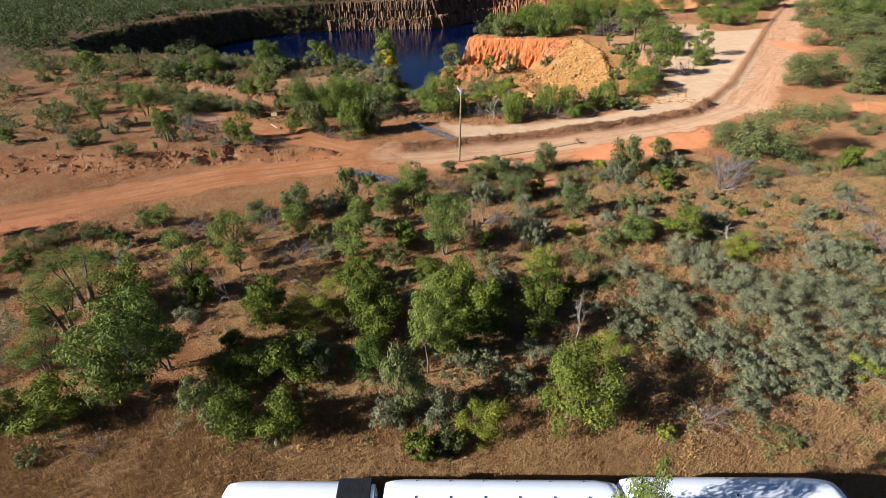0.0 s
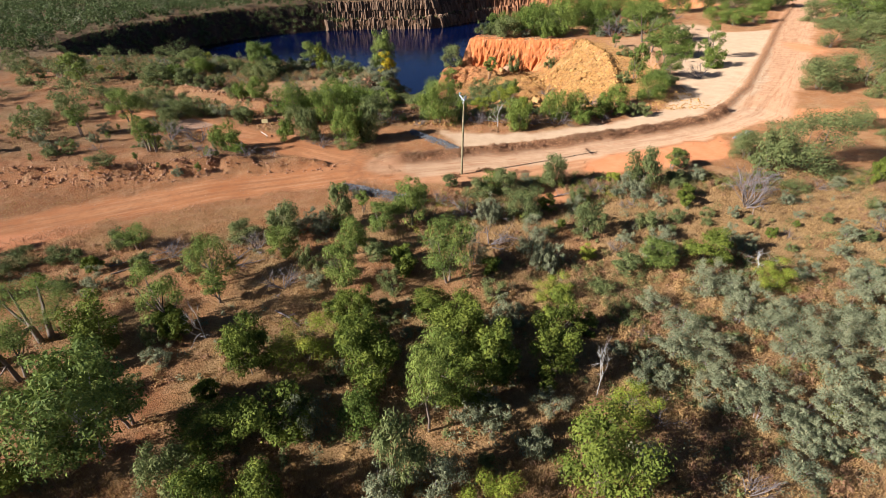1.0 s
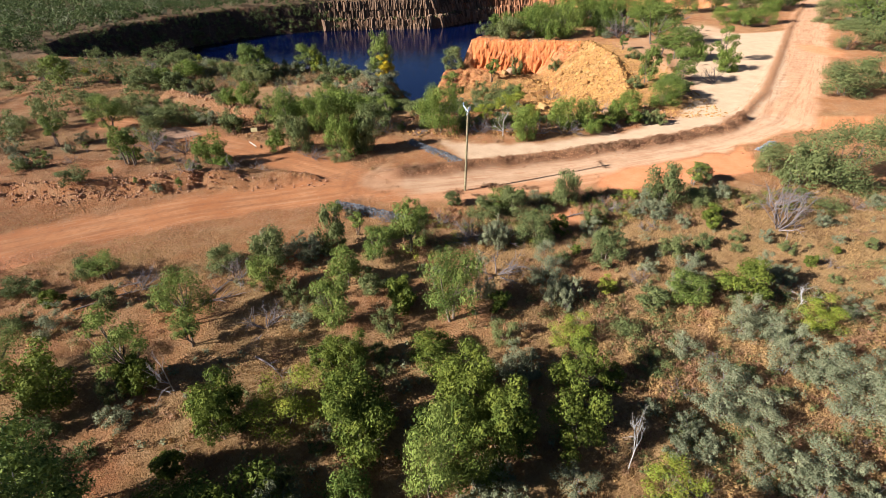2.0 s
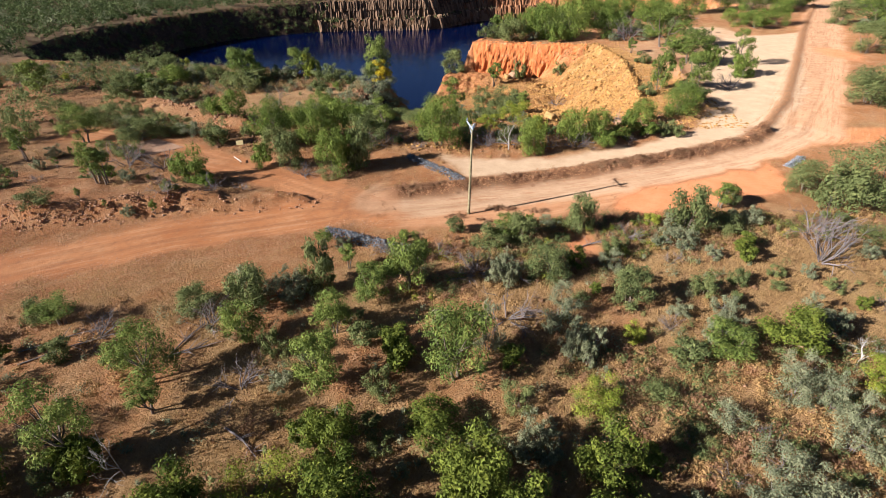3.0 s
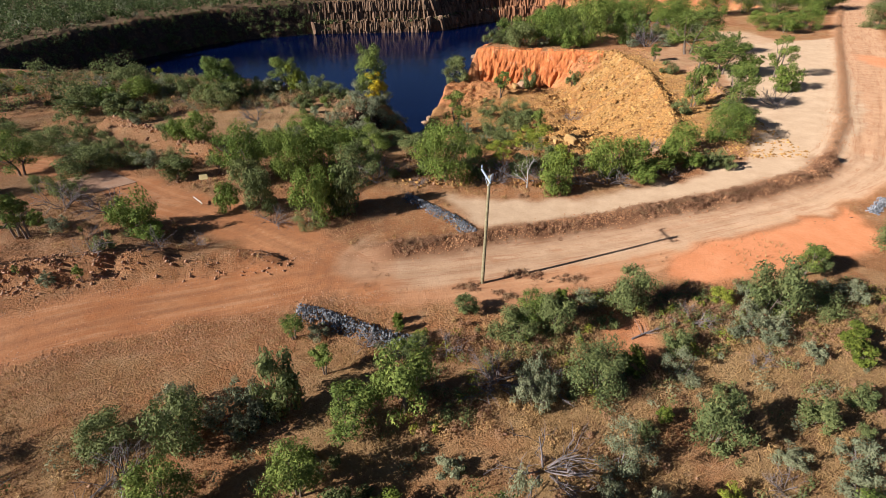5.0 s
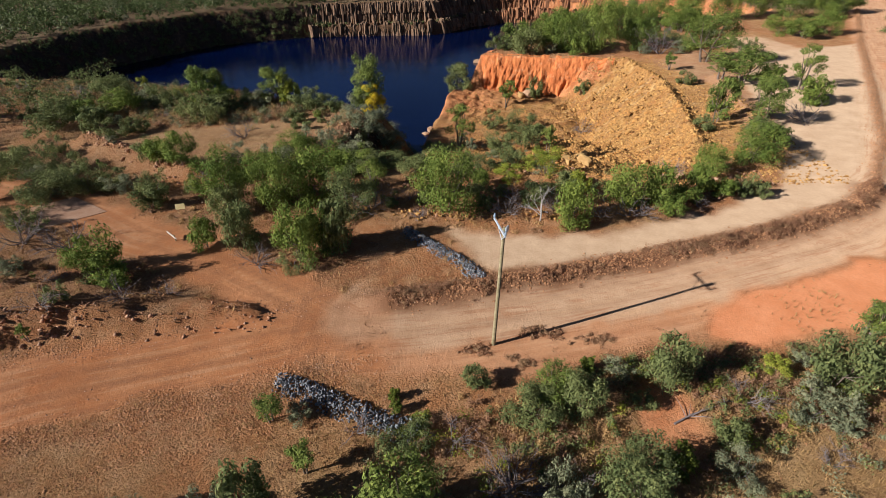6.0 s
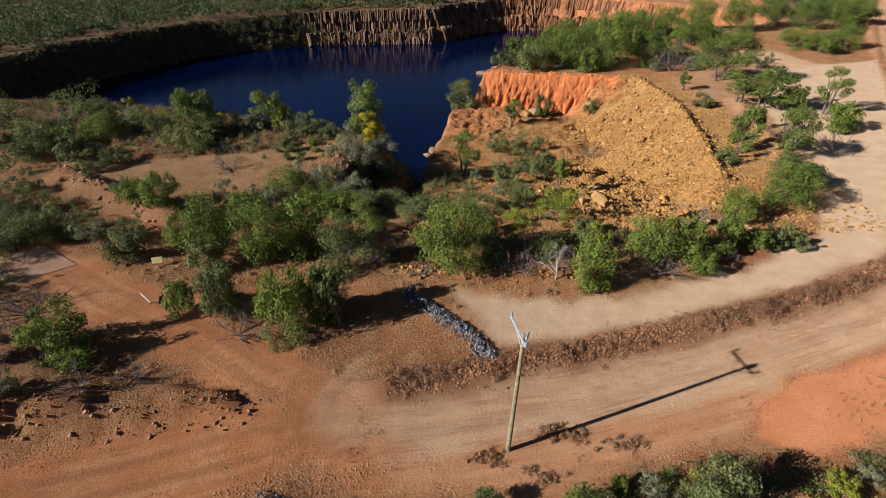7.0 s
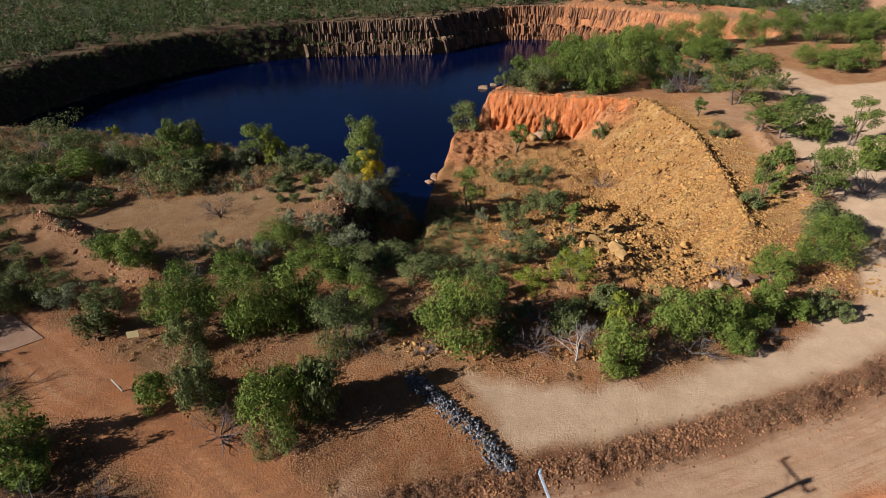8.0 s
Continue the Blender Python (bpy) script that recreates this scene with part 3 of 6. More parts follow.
def clay_face():
    """The gullied upright face of the clay cliff: ribs that widen downwards between washed-out runnels."""
    places = along_line([(14, 169.5), (12.5, 167), (8, 160.5), (20, 157.5), (33, 154), (37, 152.2)], 0.16)
    x, y, nx, ny, s = places.T
    nx, ny = np.convolve(np.pad(nx, 9, "edge"), np.ones(19) / 19, "valid"), np.convolve(np.pad(ny, 9, "edge"), np.ones(19) / 19, "valid")
    tall = 7.9 * np.clip((s[-1] - s) / 11, 0.12, 1) ** 0.6 + 0.8 * fbm(s / 3.0, 0 * s, 301)
    rows = 30
    grid = np.zeros((rows, len(s), 3))
    for k in range(rows):
        v = k / (rows - 1)
        rib = 1 - 2 * np.abs(fbm(s / 1.7 + 0.9 * v + 0.4 * fbm(s / 2.0, 0 * s + 3 * v, 311), 0 * s + 1.3 * v, 303, 3))
        fine = fbm(s / 0.5, 0 * s + 9 * v, 305, 3)
        broad = fbm(s / 5.0, 0 * s + 0.5 * v, 307, 2)
        out = 0.35 + 0.17 * v * tall + (0.12 + 0.75 * v ** 0.7) * rib + 0.3 * fine + 0.8 * broad * v ** 0.5 - 0.25 * np.exp(-(v / 0.12) ** 2)
        if k == 0:
            out = out - 1.2
        grid[k] = np.stack([x + nx * out, y + ny * out, plain(x, y) + 0.12 + 0.25 * fbm(s / 1.1, 0 * s, 309) - v * tall], -1)
    n = len(s)
    i = np.arange(rows * n).reshape(rows, n)
    quads = np.stack([i[:-1, :-1], i[1:, :-1], i[1:, 1:], i[:-1, 1:]], -1).reshape(-1, 4)
    me = smooth(mesh_of("clay_face", grid.reshape(-1, 3), quads))
    me.materials.append(clay_material())
    tagged(new("clay_face", me), "upright orange-red clay face cut by rain gullies", "cliff", kind="structure")


clay_face()


# ---- plants: how they are made ----
def tube(points, radii, sides=5):
    """A tapered limb along points: vertices and quads."""
    pts = [Vector(p) for p in points]
    verts, quads = [], []
    for i, (p, r) in enumerate(zip(pts, radii)):
        way = (pts[min(i + 1, len(pts) - 1)] - pts[max(i - 1, 0)]).normalized()
        side = way.orthogonal().normalized()
        up = way.cross(side)
        for k in range(sides):
            a = math.tau * k / sides
            verts.append(p + r * (math.cos(a) * side + math.sin(a) * up))
    for i in range(len(pts) - 1):
        for k in range(sides):
            a, b = i * sides + k, i * sides + (k + 1) % sides
            quads.append((a, b, b + sides, a + sides))
    return verts, quads


def joined(pieces):
    verts, quads = [], []
    for v, q in pieces:
        base = len(verts)
        verts += [tuple(p) for p in v]
        quads += [tuple(i + base for i in f) for f in q]
    return verts, quads


def leaves(centres, outward, size, slim, rng, droop=0.0):
    """Slim three-cornered leaf sprays at centres, facing mostly outward."""
    n = len(centres)
    normal = outward * 1.25 + rng.normal(0, 0.5, (n, 3)) + np.array([0, 0, 0.3])
    normal /= np.linalg.norm(normal, axis=1)[:, None]
    along = rng.normal(0, 1, (n, 3)) + np.array([0, 0, -droop])
    along -= normal * np.sum(along * normal, axis=1)[:, None]
    along /= np.linalg.norm(along, axis=1)[:, None]
    across = np.cross(normal, along)
    long = (size * rng.uniform(0.6, 1.4, n))[:, None]
    wide = long * slim * rng.uniform(0.7, 1.3, n)[:, None]
    verts = np.stack([centres - along * long - across * wide, centres - along * long * 0.6 + across * wide, centres + along * long], 1).reshape(-1, 3)
    return verts, np.arange(3 * n).reshape(n, 3)


def cloud(clumps, count, size, slim, rng, droop=0.0):
    """Leaf sprays spread over the shells of clumps (x, y, z, radius, flatness)."""
    clumps = np.array(clumps)
    share = clumps[:, 3] ** 2
    pick = rng.choice(len(clumps), count, p=share / share.sum())
    way = rng.normal(0, 1, (count, 3))
    way /= np.linalg.norm(way, axis=1)[:, None]
    reach = clumps[pick, 3] * (1 - 0.6 * rng.random(count) ** 1.8) * rng.uniform(0.85, 1.15, count)
    reach *= np.where(rng.random(count) < 0.1, rng.uniform(1.05, 1.4, count), 1.0)
    off = way * reach[:, None]
    off[:, 2] *= clumps[pick, 4]
    return leaves(clumps[pick, :3] + off, way, size, slim, rng, droop)


# kind: metres high and wide, stems, clumps, their radius, height of the lowest, sprays, spray size, slimness, droop, bark and leaves
KINDS = {
    "gum": (5.0, 4.0, 2, 26, (0.48, 0.92), 0.3, 9600, 0.07, 0.46, 0.7, BARK, LEAF_GUM),
    "ghost": (10.2, 8.0, 1, 58, (0.75, 1.4), 0.34, 26000, 0.1, 0.42, 1.0, PALE_BARK, LEAF_GUM),
    "weeping": (6.0, 2.2, 1, 18, (0.34, 0.66), 0.4, 6400, 0.07, 0.34, 2.5, BARK, LEAF_WILLOW),
    "slim": (5.5, 2.6, 2, 17, (0.34, 0.66), 0.36, 4800, 0.066, 0.44, 0.9, BARK, LEAF_GUM),
    "wattle": (3.6, 4.0, 4, 26, (0.48, 0.9), 0.16, 8200, 0.072, 0.48, 0.4, BARK, LEAF_OLIVE),
    "acacia": (3.6, 4.0, 4, 26, (0.5, 0.94), 0.2, 9200, 0.068, 0.46, 0.4, BARK, LEAF_ACACIA),
    "leafy": (3.4, 3.4, 3, 24, (0.36, 0.72), 0.22, 6200, 0.078, 0.54, 0.3, BARK, LEAF_DARK),
    "grey": (1.9, 2.6, 6, 26, (0.2, 0.44), 0.14, 4000, 0.05, 0.44, 0.0, TWIG, LEAF_GREY),
    "lime": (1.7, 2.2, 5, 20, (0.2, 0.42), 0.18, 3400, 0.056, 0.4, 0.0, BARK, LEAF_LIME),
    "golden": (2.4, 2.0, 4, 18, (0.2, 0.4), 0.25, 3400, 0.06, 0.45, 0.0, BARK, LEAF_GOLD),
    "low": (1.1, 1.9, 5, 18, (0.18, 0.36), 0.2, 2400, 0.05, 0.42, 0.0, TWIG, LEAF_OLIVE),
}


def stems_and_clumps(kind, rng):
    high, wide, stems, count, (small, large), low, *_ = KINDS[kind]
    clumps = []
    for k in range(count):
        a = k * 2.4 + rng.uniform(-0.5, 0.5)
        level = rng.uniform(low, 1.0)
        bulge = math.sqrt(max(0.08, 1 - ((level - 0.55) / 0.62) ** 2))
        r = 0.5 * wide * bulge * math.sqrt(rng.uniform(0.04, 0.95))
        size = rng.uniform(small, large) * (1.1 - 0.35 * abs(level - 0.6))
        clumps.append((r * math.cos(a), r * math.sin(a), high * level - 0.5 * size, size, rng.uniform(0.6, 0.85)))
    limbs = [[] for _ in range(stems)]
    thick = 0.022 * high if kind in ("gum", "slim") else 0.014 * high
    forks = []
    for s in range(stems):
        a = math.tau * s / stems + rng.uniform(-0.5, 0.5)
        lean = rng.uniform(0.05, 0.16) * wide
        top = Vector((lean * math.cos(a), lean * math.sin(a), high * max(0.3, low * 0.9)))
        start = Vector((0.05 * wide * math.cos(a), 0.05 * wide * math.sin(a), -0.25))
        bend = start.lerp(top, 0.5) + Vector((rng.uniform(-0.12, 0.12), rng.uniform(-0.12, 0.12), 0)) * high * 0.2
        limbs[s].append(tube([start, bend, top], [thick, thick * 0.85, thick * 0.7], 5))
        forks.append(top)
    for x, y, z, size, _ in clumps[::2]:
        nearest = min(range(stems), key=lambda k: (forks[k] - Vector((x, y, z))).length)
        fork = forks[nearest]
        end = Vector((x, y, z))
        bend = fork.lerp(end, 0.5) + Vector((0, 0, -0.06 * high))
        limbs[nearest].append(tube([fork, bend, end], [thick * 0.6, thick * 0.42, thick * 0.15], 3))
    return limbs, clumps


LABELS = {
    "gum": ("gum_tree", "green gum tree with pale forked trunk and open crown", "tree"),
    "ghost": ("gum_tree", "large green gum tree with a leaning pale forked trunk", "tree"),
    "weeping": ("weeping_tree", "slender tree with a drooping pale yellow-green crown", "tree"),
    "slim": ("gum_tree", "slender young gum tree with thin drooping green crown", "tree"),
    "wattle": ("wattle_tree", "rounded olive-green wattle with several dark stems", "tree"),
    "acacia": ("acacia_tree", "rounded bright green acacia with several dark stems", "tree"),
    "leafy": ("leafy_tree", "dense dark green broad-leaved small tree among dry grass", "tree"),
    "grey": ("saltbush", "silvery grey-green shrub on dry grassy ground", "shrub"),
    "lime": ("bush", "bright yellow-green bush on dry ground", "shrub"),
    "low": ("bush", "low olive-green bush on bare earth", "shrub"),
    "golden": ("wattle_bush", "tall wattle bush covered in golden yellow blossom", "shrub"),
    "dead": ("dead_tree", "bare grey dead tree with forked branches", "dead tree"),
    "twigs": ("dead_bush", "leafless grey-brown bush of tangled twigs", "dead bush"),
}


def part(name, me, material, parent, label=""):
    ob = new(name, me)
    me.materials.append(material)
    ob.parent = parent
    if label:
        ob["label"] = label
    return ob


def make_plant(kind, variant, grown):
    rng = np.random.default_rng(100 * (list(LABELS).index(kind) + 1) + variant)
    name, label, category = LABELS[kind]
    root = tagged(new(name), label, category, "scrub plants")
    root.empty_display_size = 0.2
    if kind in ("dead", "twigs"):
        pieces = []
        tips = [(Vector((0, 0, -0.2)), Vector((rng.uniform(-0.1, 0.1), rng.uniform(-0.1, 0.1), 1)), 0.05, 0)]
        if kind == "twigs":
            tips = [(Vector((0, 0, -0.1)), Vector((rng.normal(0, 0.8), rng.normal(0, 0.8), 0.7)), 0.03, 1) for _ in range(10)]
        trunk = []
        while tips:
            start, way, r, level = tips.pop()
            long = (1.5, 0.95, 0.7, 0.45)[level] * rng.uniform(0.7, 1.2)
            way = way.normalized()
            mid = start + way * long * 0.5 + Vector(rng.normal(0, 0.05, 3))
            end = start + way * long
            (trunk if level == 0 else pieces).append(tube([start, mid, end], [r, r * 0.8, r * 0.5], 3 if level > 1 else 4))
            if level < 3:
                for _ in range(4 if level == 0 else 3):
                    turn = Vector(rng.normal(0, 0.55, 3)) + Vector((0, 0, 0.15))
                    tips.append((start.lerp(end, rng.uniform(0.45, 1.0)), way + turn, r * 0.55, level + 1))
        if trunk:
            part("trunk", mesh_of("trunk", *joined(trunk)), PALE_BARK, root)
        part("bare_crown", mesh_of("bare_crown", *joined(pieces)), PALE_BARK if kind == "dead" else TWIG, root)
        return root
    limbs, clumps = stems_and_clumps(kind, rng)
    count, size, slim, droop, bark, leaf = KINDS[kind][6:]
    if kind in ("gum", "slim", "ghost", "weeping"):
        part("trunk", smooth(mesh_of("trunk", *joined(sum(limbs, [])))), bark, root)
    else:
        for limb in limbs:
            part("stem", smooth(mesh_of("stem", *joined(limb))), bark, root)
    count = int(count * grown ** 1.35)
    verts, faces = cloud(clumps, count, size / grown, slim, rng, droop)
    reach = np.percentile(np.hypot(verts[:, 0], verts[:, 1]), 94)
    tall = np.percentile(verts[:, 2], 98)
    verts = verts * np.array([KINDS[kind][1] / 2 / reach, KINDS[kind][1] / 2 / reach, KINDS[kind][0] / tall])
    part("crown", mesh_of("crown", verts, faces), leaf, root)
    return root


SIZES = {k: (v[0], v[1]) for k, v in KINDS.items()}
SIZES["dead"], SIZES["twigs"] = (3.2, 2.6), (1.5, 2.2)
made_plants, planted = {}, []
plant_chance = random.Random(5)


def plant(kind, x, y, high, wide):
    """Stands a plant of that height and width on the ground."""
    variant = plant_chance.randrange(4)
    h0, w0 = SIZES[kind]
    z = float(height(x, y))
    m = Matrix.LocRotScale((x, y, z), Euler((0, 0, plant_chance.uniform(0, 6.28))), (wide / w0, wide / w0, high / h0))
    ideal = wide / w0 * (0.85 if y < 42 else 0.72 if y < 62 else 0.56 if y < 100 else 0.36)
    grown = min((0.4, 0.6, 0.9, 1.3, 1.8, 2.3), key=lambda g: abs(math.log(g / ideal)))
    first = made_plants.get((kind, variant, grown))
    if first is None:
        made_plants[kind, variant, grown] = first = make_plant(kind, variant, grown)
        first.matrix_basis = m
    else:
        copy_thing(first, m @ Matrix.Diagonal((*[1 / s for s in first.scale], 1)))
    planted.append((x, y, wide))


def fill(seed, count, x0, x1, y0, y1, kinds, low, high, allowed, gap=0.45):
    """Adds plants at chance places that are allowed and free."""
    chance = random.Random(seed)
    for _ in range(count):
        x, y, high_now = chance.uniform(x0, x1), chance.uniform(y0, y1), chance.uniform(low, high)
        kind = chance.choice(kinds)
        wide = high_now * SIZES[kind][1] / SIZES[kind][0] * chance.uniform(0.85, 1.25)
        if allowed(x, y) and all((x - a) ** 2 + (y - b) ** 2 > (gap * (w + wide)) ** 2 for a, b, w in planted):
            plant(kind, x, y, high_now, wide)


def open_ground(x, y):
    m = masks(np.array([x]), np.array([y]), 0)
    return max(m["road"][0], m["pale"][0], m["red"][0]) < 0.15 and not inside(np.array([x]), np.array([y]), RIM_2D)[0]


# ---- plants: where they stand ----
plant("acacia", -14.4, 75.9, 5.6, 4.5)
plant("acacia", -12.6, 77.6, 4.6, 3.2)
plant("wattle", -11.4, 77.1, 5.2, 3.3)
plant("wattle", -20.4, 78.2, 4.7, 3.5)
plant("acacia", -24.2, 78.3, 3.1, 2.7)
plant("acacia", -25.1, 87.0, 6.3, 5.9)
plant("wattle", -24.1, 84.5, 3.3, 3.7)
plant("acacia", -19.3, 86.8, 5.8, 5.3)
plant("acacia", -15.9, 87.7, 5.7, 5.2)
plant("wattle", -11.0, 84.7, 4.5, 5.7)
plant("weeping", -8.9, 86.0, 6.9, 2.9)
plant("acacia", -0.9, 84.3, 6.8, 6.9)
plant("twigs", -9.1, 85.0, 2.4, 4.3)
plant("twigs", -18.5, 75.4, 1.9, 3.7)
plant("low", -14.6, 74.5, 1.5, 3.7)
plant("acacia", 11.6, 81.4, 4.3, 4.1)
plant("lime", 13.3, 86.1, 3.5, 2.5)
plant("dead", 8.6, 81.9, 4.8, 4.7)
plant("acacia", 18.3, 85.0, 4.5, 4.6)
plant("acacia", 21.7, 85.3, 4.3, 4.0)
plant("acacia", 27.0, 87.4, 3.6, 2.8)
plant("twigs", 18.3, 83.0, 2.6, 4.2)
plant("twigs", 14.8, 82.7, 2.0, 3.3)
plant("low", 31.9, 87.4, 2.0, 2.2)
plant("low", 34.1, 87.2, 1.7, 2.1)
plant("acacia", 22.6, 83.1, 2.2, 2.4)
plant("acacia", 25.0, 86.0, 1.9, 3.0)
plant("acacia", 29.7, 87.1, 2.0, 2.6)
plant("acacia", 38.0, 96.6, 5.0, 6.0)
plant("lime", 11.0, 92.7, 3.1, 5.0)
plant("lime", 6.6, 92.2, 2.1, 3.5)
plant("slim", 14.5, 108.0, 4.2, 2.2)
plant("low", 7.8, 112.3, 3.0, 4.8)
plant("low", 12.6, 120.6, 3.2, 5.2)
plant("low", 14.4, 135.0, 3.9, 6.3)
plant("low", 9.1, 136.1, 3.2, 5.2)
plant("slim", 1.6, 119.1, 7.0, 4.8)
plant("low", 3.1, 97.2, 2.6, 4.3)
plant("low", 8.2, 101.7, 2.5, 4.0)
plant("low", 5.5, 98.5, 1.9, 3.1)
plant("twigs", 26.7, 133.0, 2.7, 4.0)
plant("slim", 13.1, 147.7, 5.9, 3.5)
plant("low", 20.1, 153.9, 4.4, 3.8)
plant("wattle", 2.9, 158.3, 6.5, 6.4)
plant("low", 11.7, 165.0, 3.5, 4.5)
plant("grey", -12.8, 111.0, 3.5, 5.7)
plant("gum", -40.5, 121.8, 6.6, 6.1)
plant("gum", -45.6, 129.4, 5.2, 3.0)
plant("gum", -29.8, 124.6, 6.1, 5.5)
plant("lime", -27.7, 123.6, 4.9, 3.6)
plant("wattle", -58.0, 124.2, 4.9, 6.1)
plant("low", -23.1, 122.0, 3.1, 5.1)
plant("low", -38.3, 115.3, 3.4, 5.5)
plant("low", -19.4, 120.4, 2.1, 3.3)
plant("grey", -17.2, 101.9, 3.6, 5.8)
plant("acacia", -20.7, 99.7, 3.5, 5.6)
plant("grey", -12.8, 99.3, 3.1, 5.0)
plant("acacia", -16.0, 96.0, 3.3, 5.3)
plant("grey", -21.7, 96.9, 3.0, 4.8)
plant("acacia", -13.3, 94.8, 2.9, 4.7)
plant("acacia", -24.1, 94.8, 2.9, 4.7)
plant("acacia", -33.4, 94.9, 4.0, 4.0)
plant("acacia", -37.1, 96.2, 2.9, 3.1)
plant("acacia", -31.6, 73.8, 4.3, 4.5)
plant("acacia", -29.6, 71.9, 1.8, 3.0)
plant("low", -49.1, 97.0, 2.6, 4.3)
plant("twigs", -30.5, 108.1, 2.7, 4.4)
plant("gum", 55.3, 149.4, 9.8, 11.3)
plant("acacia", 20.5, 165.8, 5.9, 9.0)
plant("acacia", 27.5, 163.0, 8.3, 9.5)
plant("acacia", 35.1, 162.5, 10.7, 9.5)
plant("acacia", 45.5, 164.5, 7.3, 9.3)
plant("twigs", 49.3, 158.2, 6.1, 7.3)
plant("acacia", 49.3, 191.7, 7.4, 9.5)
plant("acacia", 62.4, 197.9, 7.7, 9.5)
plant("acacia", 76.3, 208.0, 8.1, 9.5)
plant("acacia", 85.9, 203.8, 9.4, 9.5)
plant("acacia", 99.0, 209.6, 8.2, 9.5)
plant("acacia", 106.2, 205.0, 8.0, 9.5)
plant("acacia", 63.9, 183.5, 6.6, 8.5)
plant("acacia", 39.4, 188.9, 6.4, 9.5)
plant("acacia", 28.9, 189.0, 4.6, 7.4)
plant("gum", 54.3, 131.3, 6.8, 8.0)
plant("slim", 50.9, 133.1, 4.1, 4.8)
plant("gum", 40.3, 111.5, 6.7, 4.1)
plant("gum", 46.3, 110.1, 6.4, 5.5)
plant("acacia", 58.1, 129.6, 4.1, 3.8)
plant("slim", 63.1, 127.8, 7.6, 4.7)
plant("acacia", 59.9, 119.8, 4.2, 5.1)
plant("twigs", 54.0, 111.4, 3.4, 5.5)
plant("slim", 45.4, 143.1, 3.3, 2.3)
plant("low", 37.3, 108.5, 2.2, 3.6)
plant("low", 44.3, 132.7, 2.3, 3.8)
plant("acacia", 91.5, 173.3, 4.9, 7.9)
plant("acacia", 88.3, 178.9, 5.1, 8.3)
plant("acacia", 115.7, 204.5, 8.0, 9.5)
plant("acacia", 127.0, 211.2, 8.3, 9.5)
plant("acacia", 100.1, 178.0, 5.7, 6.9)
plant("low", 29.9, 149.2, 3.0, 3.4)
plant("acacia", -54.9, 120.5, 3.7, 6.0)
plant("acacia", -59.1, 117.3, 3.0, 4.8)
plant("wattle", -55.3, 112.7, 3.3, 4.5)
plant("low", -49.0, 123.9, 3.7, 6.0)
plant("grey", -52.5, 123.9, 3.2, 5.2)
plant("wattle", -37.8, 120.0, 3.1, 4.9)
plant("low", -41.9, 118.0, 3.5, 5.6)
plant("low", -35.6, 123.2, 2.7, 4.3)
plant("grey", -32.1, 123.2, 3.3, 4.3)
plant("low", -64.4, 118.4, 3.0, 4.9)
plant("twigs", -67.9, 128.5, 2.8, 4.5)
plant("wattle", -43.9, 131.7, 4.0, 3.8)
plant("low", -24.6, 121.1, 3.1, 5.0)
plant("wattle", -61.6, 113.4, 3.8, 6.1)
plant("low", -50.2, 108.9, 2.8, 4.3)
plant("low", -47.8, 111.1, 2.3, 3.7)
plant("low", -43.1, 91.0, 3.1, 4.9)
plant("grey", -38.7, 90.3, 2.4, 3.8)
plant("low", -34.8, 90.2, 2.7, 4.3)
plant("low", -46.3, 93.1, 2.8, 4.6)
plant("wattle", -46.4, 88.4, 3.2, 6.1)
plant("grey", -47.5, 91.5, 2.8, 5.9)
plant("grey", -12.2, 147.4, 5.1, 8.3)
plant("wattle", -8.2, 98.2, 2.2, 4.6)
plant("wattle", -11.0, 95.2, 2.4, 5.0)
plant("wattle", -4.6, 94.3, 2.2, 4.2)
plant("twigs", -27.3, 69.5, 1.9, 3.0)
plant("twigs", -32.2, 67.5, 1.8, 2.8)
plant("low", -31.7, 68.6, 1.6, 2.1)
plant("twigs", -37.6, 78.4, 2.7, 4.6)
plant("twigs", -43.2, 79.8, 3.9, 4.5)
plant("low", -56.7, 97.7, 2.5, 5.1)
plant("low", -41.1, 92.2, 2.2, 4.8)
plant("low", -43.6, 81.9, 2.1, 3.3)
plant("low", -38.9, 97.5, 2.5, 3.1)
plant("wattle", 14.0, 116.8, 3.9, 3.7)
plant("wattle", 41.8, 101.1, 3.6, 5.8)
plant("low", -50.7, 94.5, 2.6, 4.0)
plant("low", -30.4, 90.2, 2.0, 1.9)
plant("gum", 5.7, 59.8, 2.3, 3.1)
plant("wattle", 4.3, 58.2, 1.9, 3.5)
plant("wattle", 7.3, 58.4, 3.2, 2.9)
plant("grey", 10.5, 61.5, 1.2, 2.1)
plant("wattle", 13.3, 60.9, 3.8, 3.1)
plant("lime", 21.0, 61.6, 1.2, 2.1)
plant("leafy", -4.6, 59.7, 0.9, 0.8)
plant("leafy", -4.4, 58.7, 1.0, 0.8)
plant("low", 11.4, 59.1, 0.9, 1.7)
plant("wattle", 24.1, 60.2, 4.7, 3.7)
plant("slim", -41.7, 71.2, 5.1, 2.9)
plant("slim", -58.1, 81.4, 4.7, 3.0)
plant("slim", -40.7, 71.2, 4.5, 2.6)
plant("gum", -54.0, 88.2, 5.5, 5.7)
plant("gum", -80.4, 116.4, 6.1, 5.4)
plant("low", -65.1, 90.8, 3.9, 5.0)
plant("low", -63.5, 99.3, 3.4, 5.5)
plant("wattle", -54.1, 95.2, 3.8, 6.1)
plant("low", -33.3, 47.9, 2.2, 2.5)
plant("slim", -22.0, 34.7, 6.9, 3.3)
plant("dead", -19.1, 34.2, 4.7, 3.0)
plant("gum", -20.9, 41.2, 4.6, 4.0)
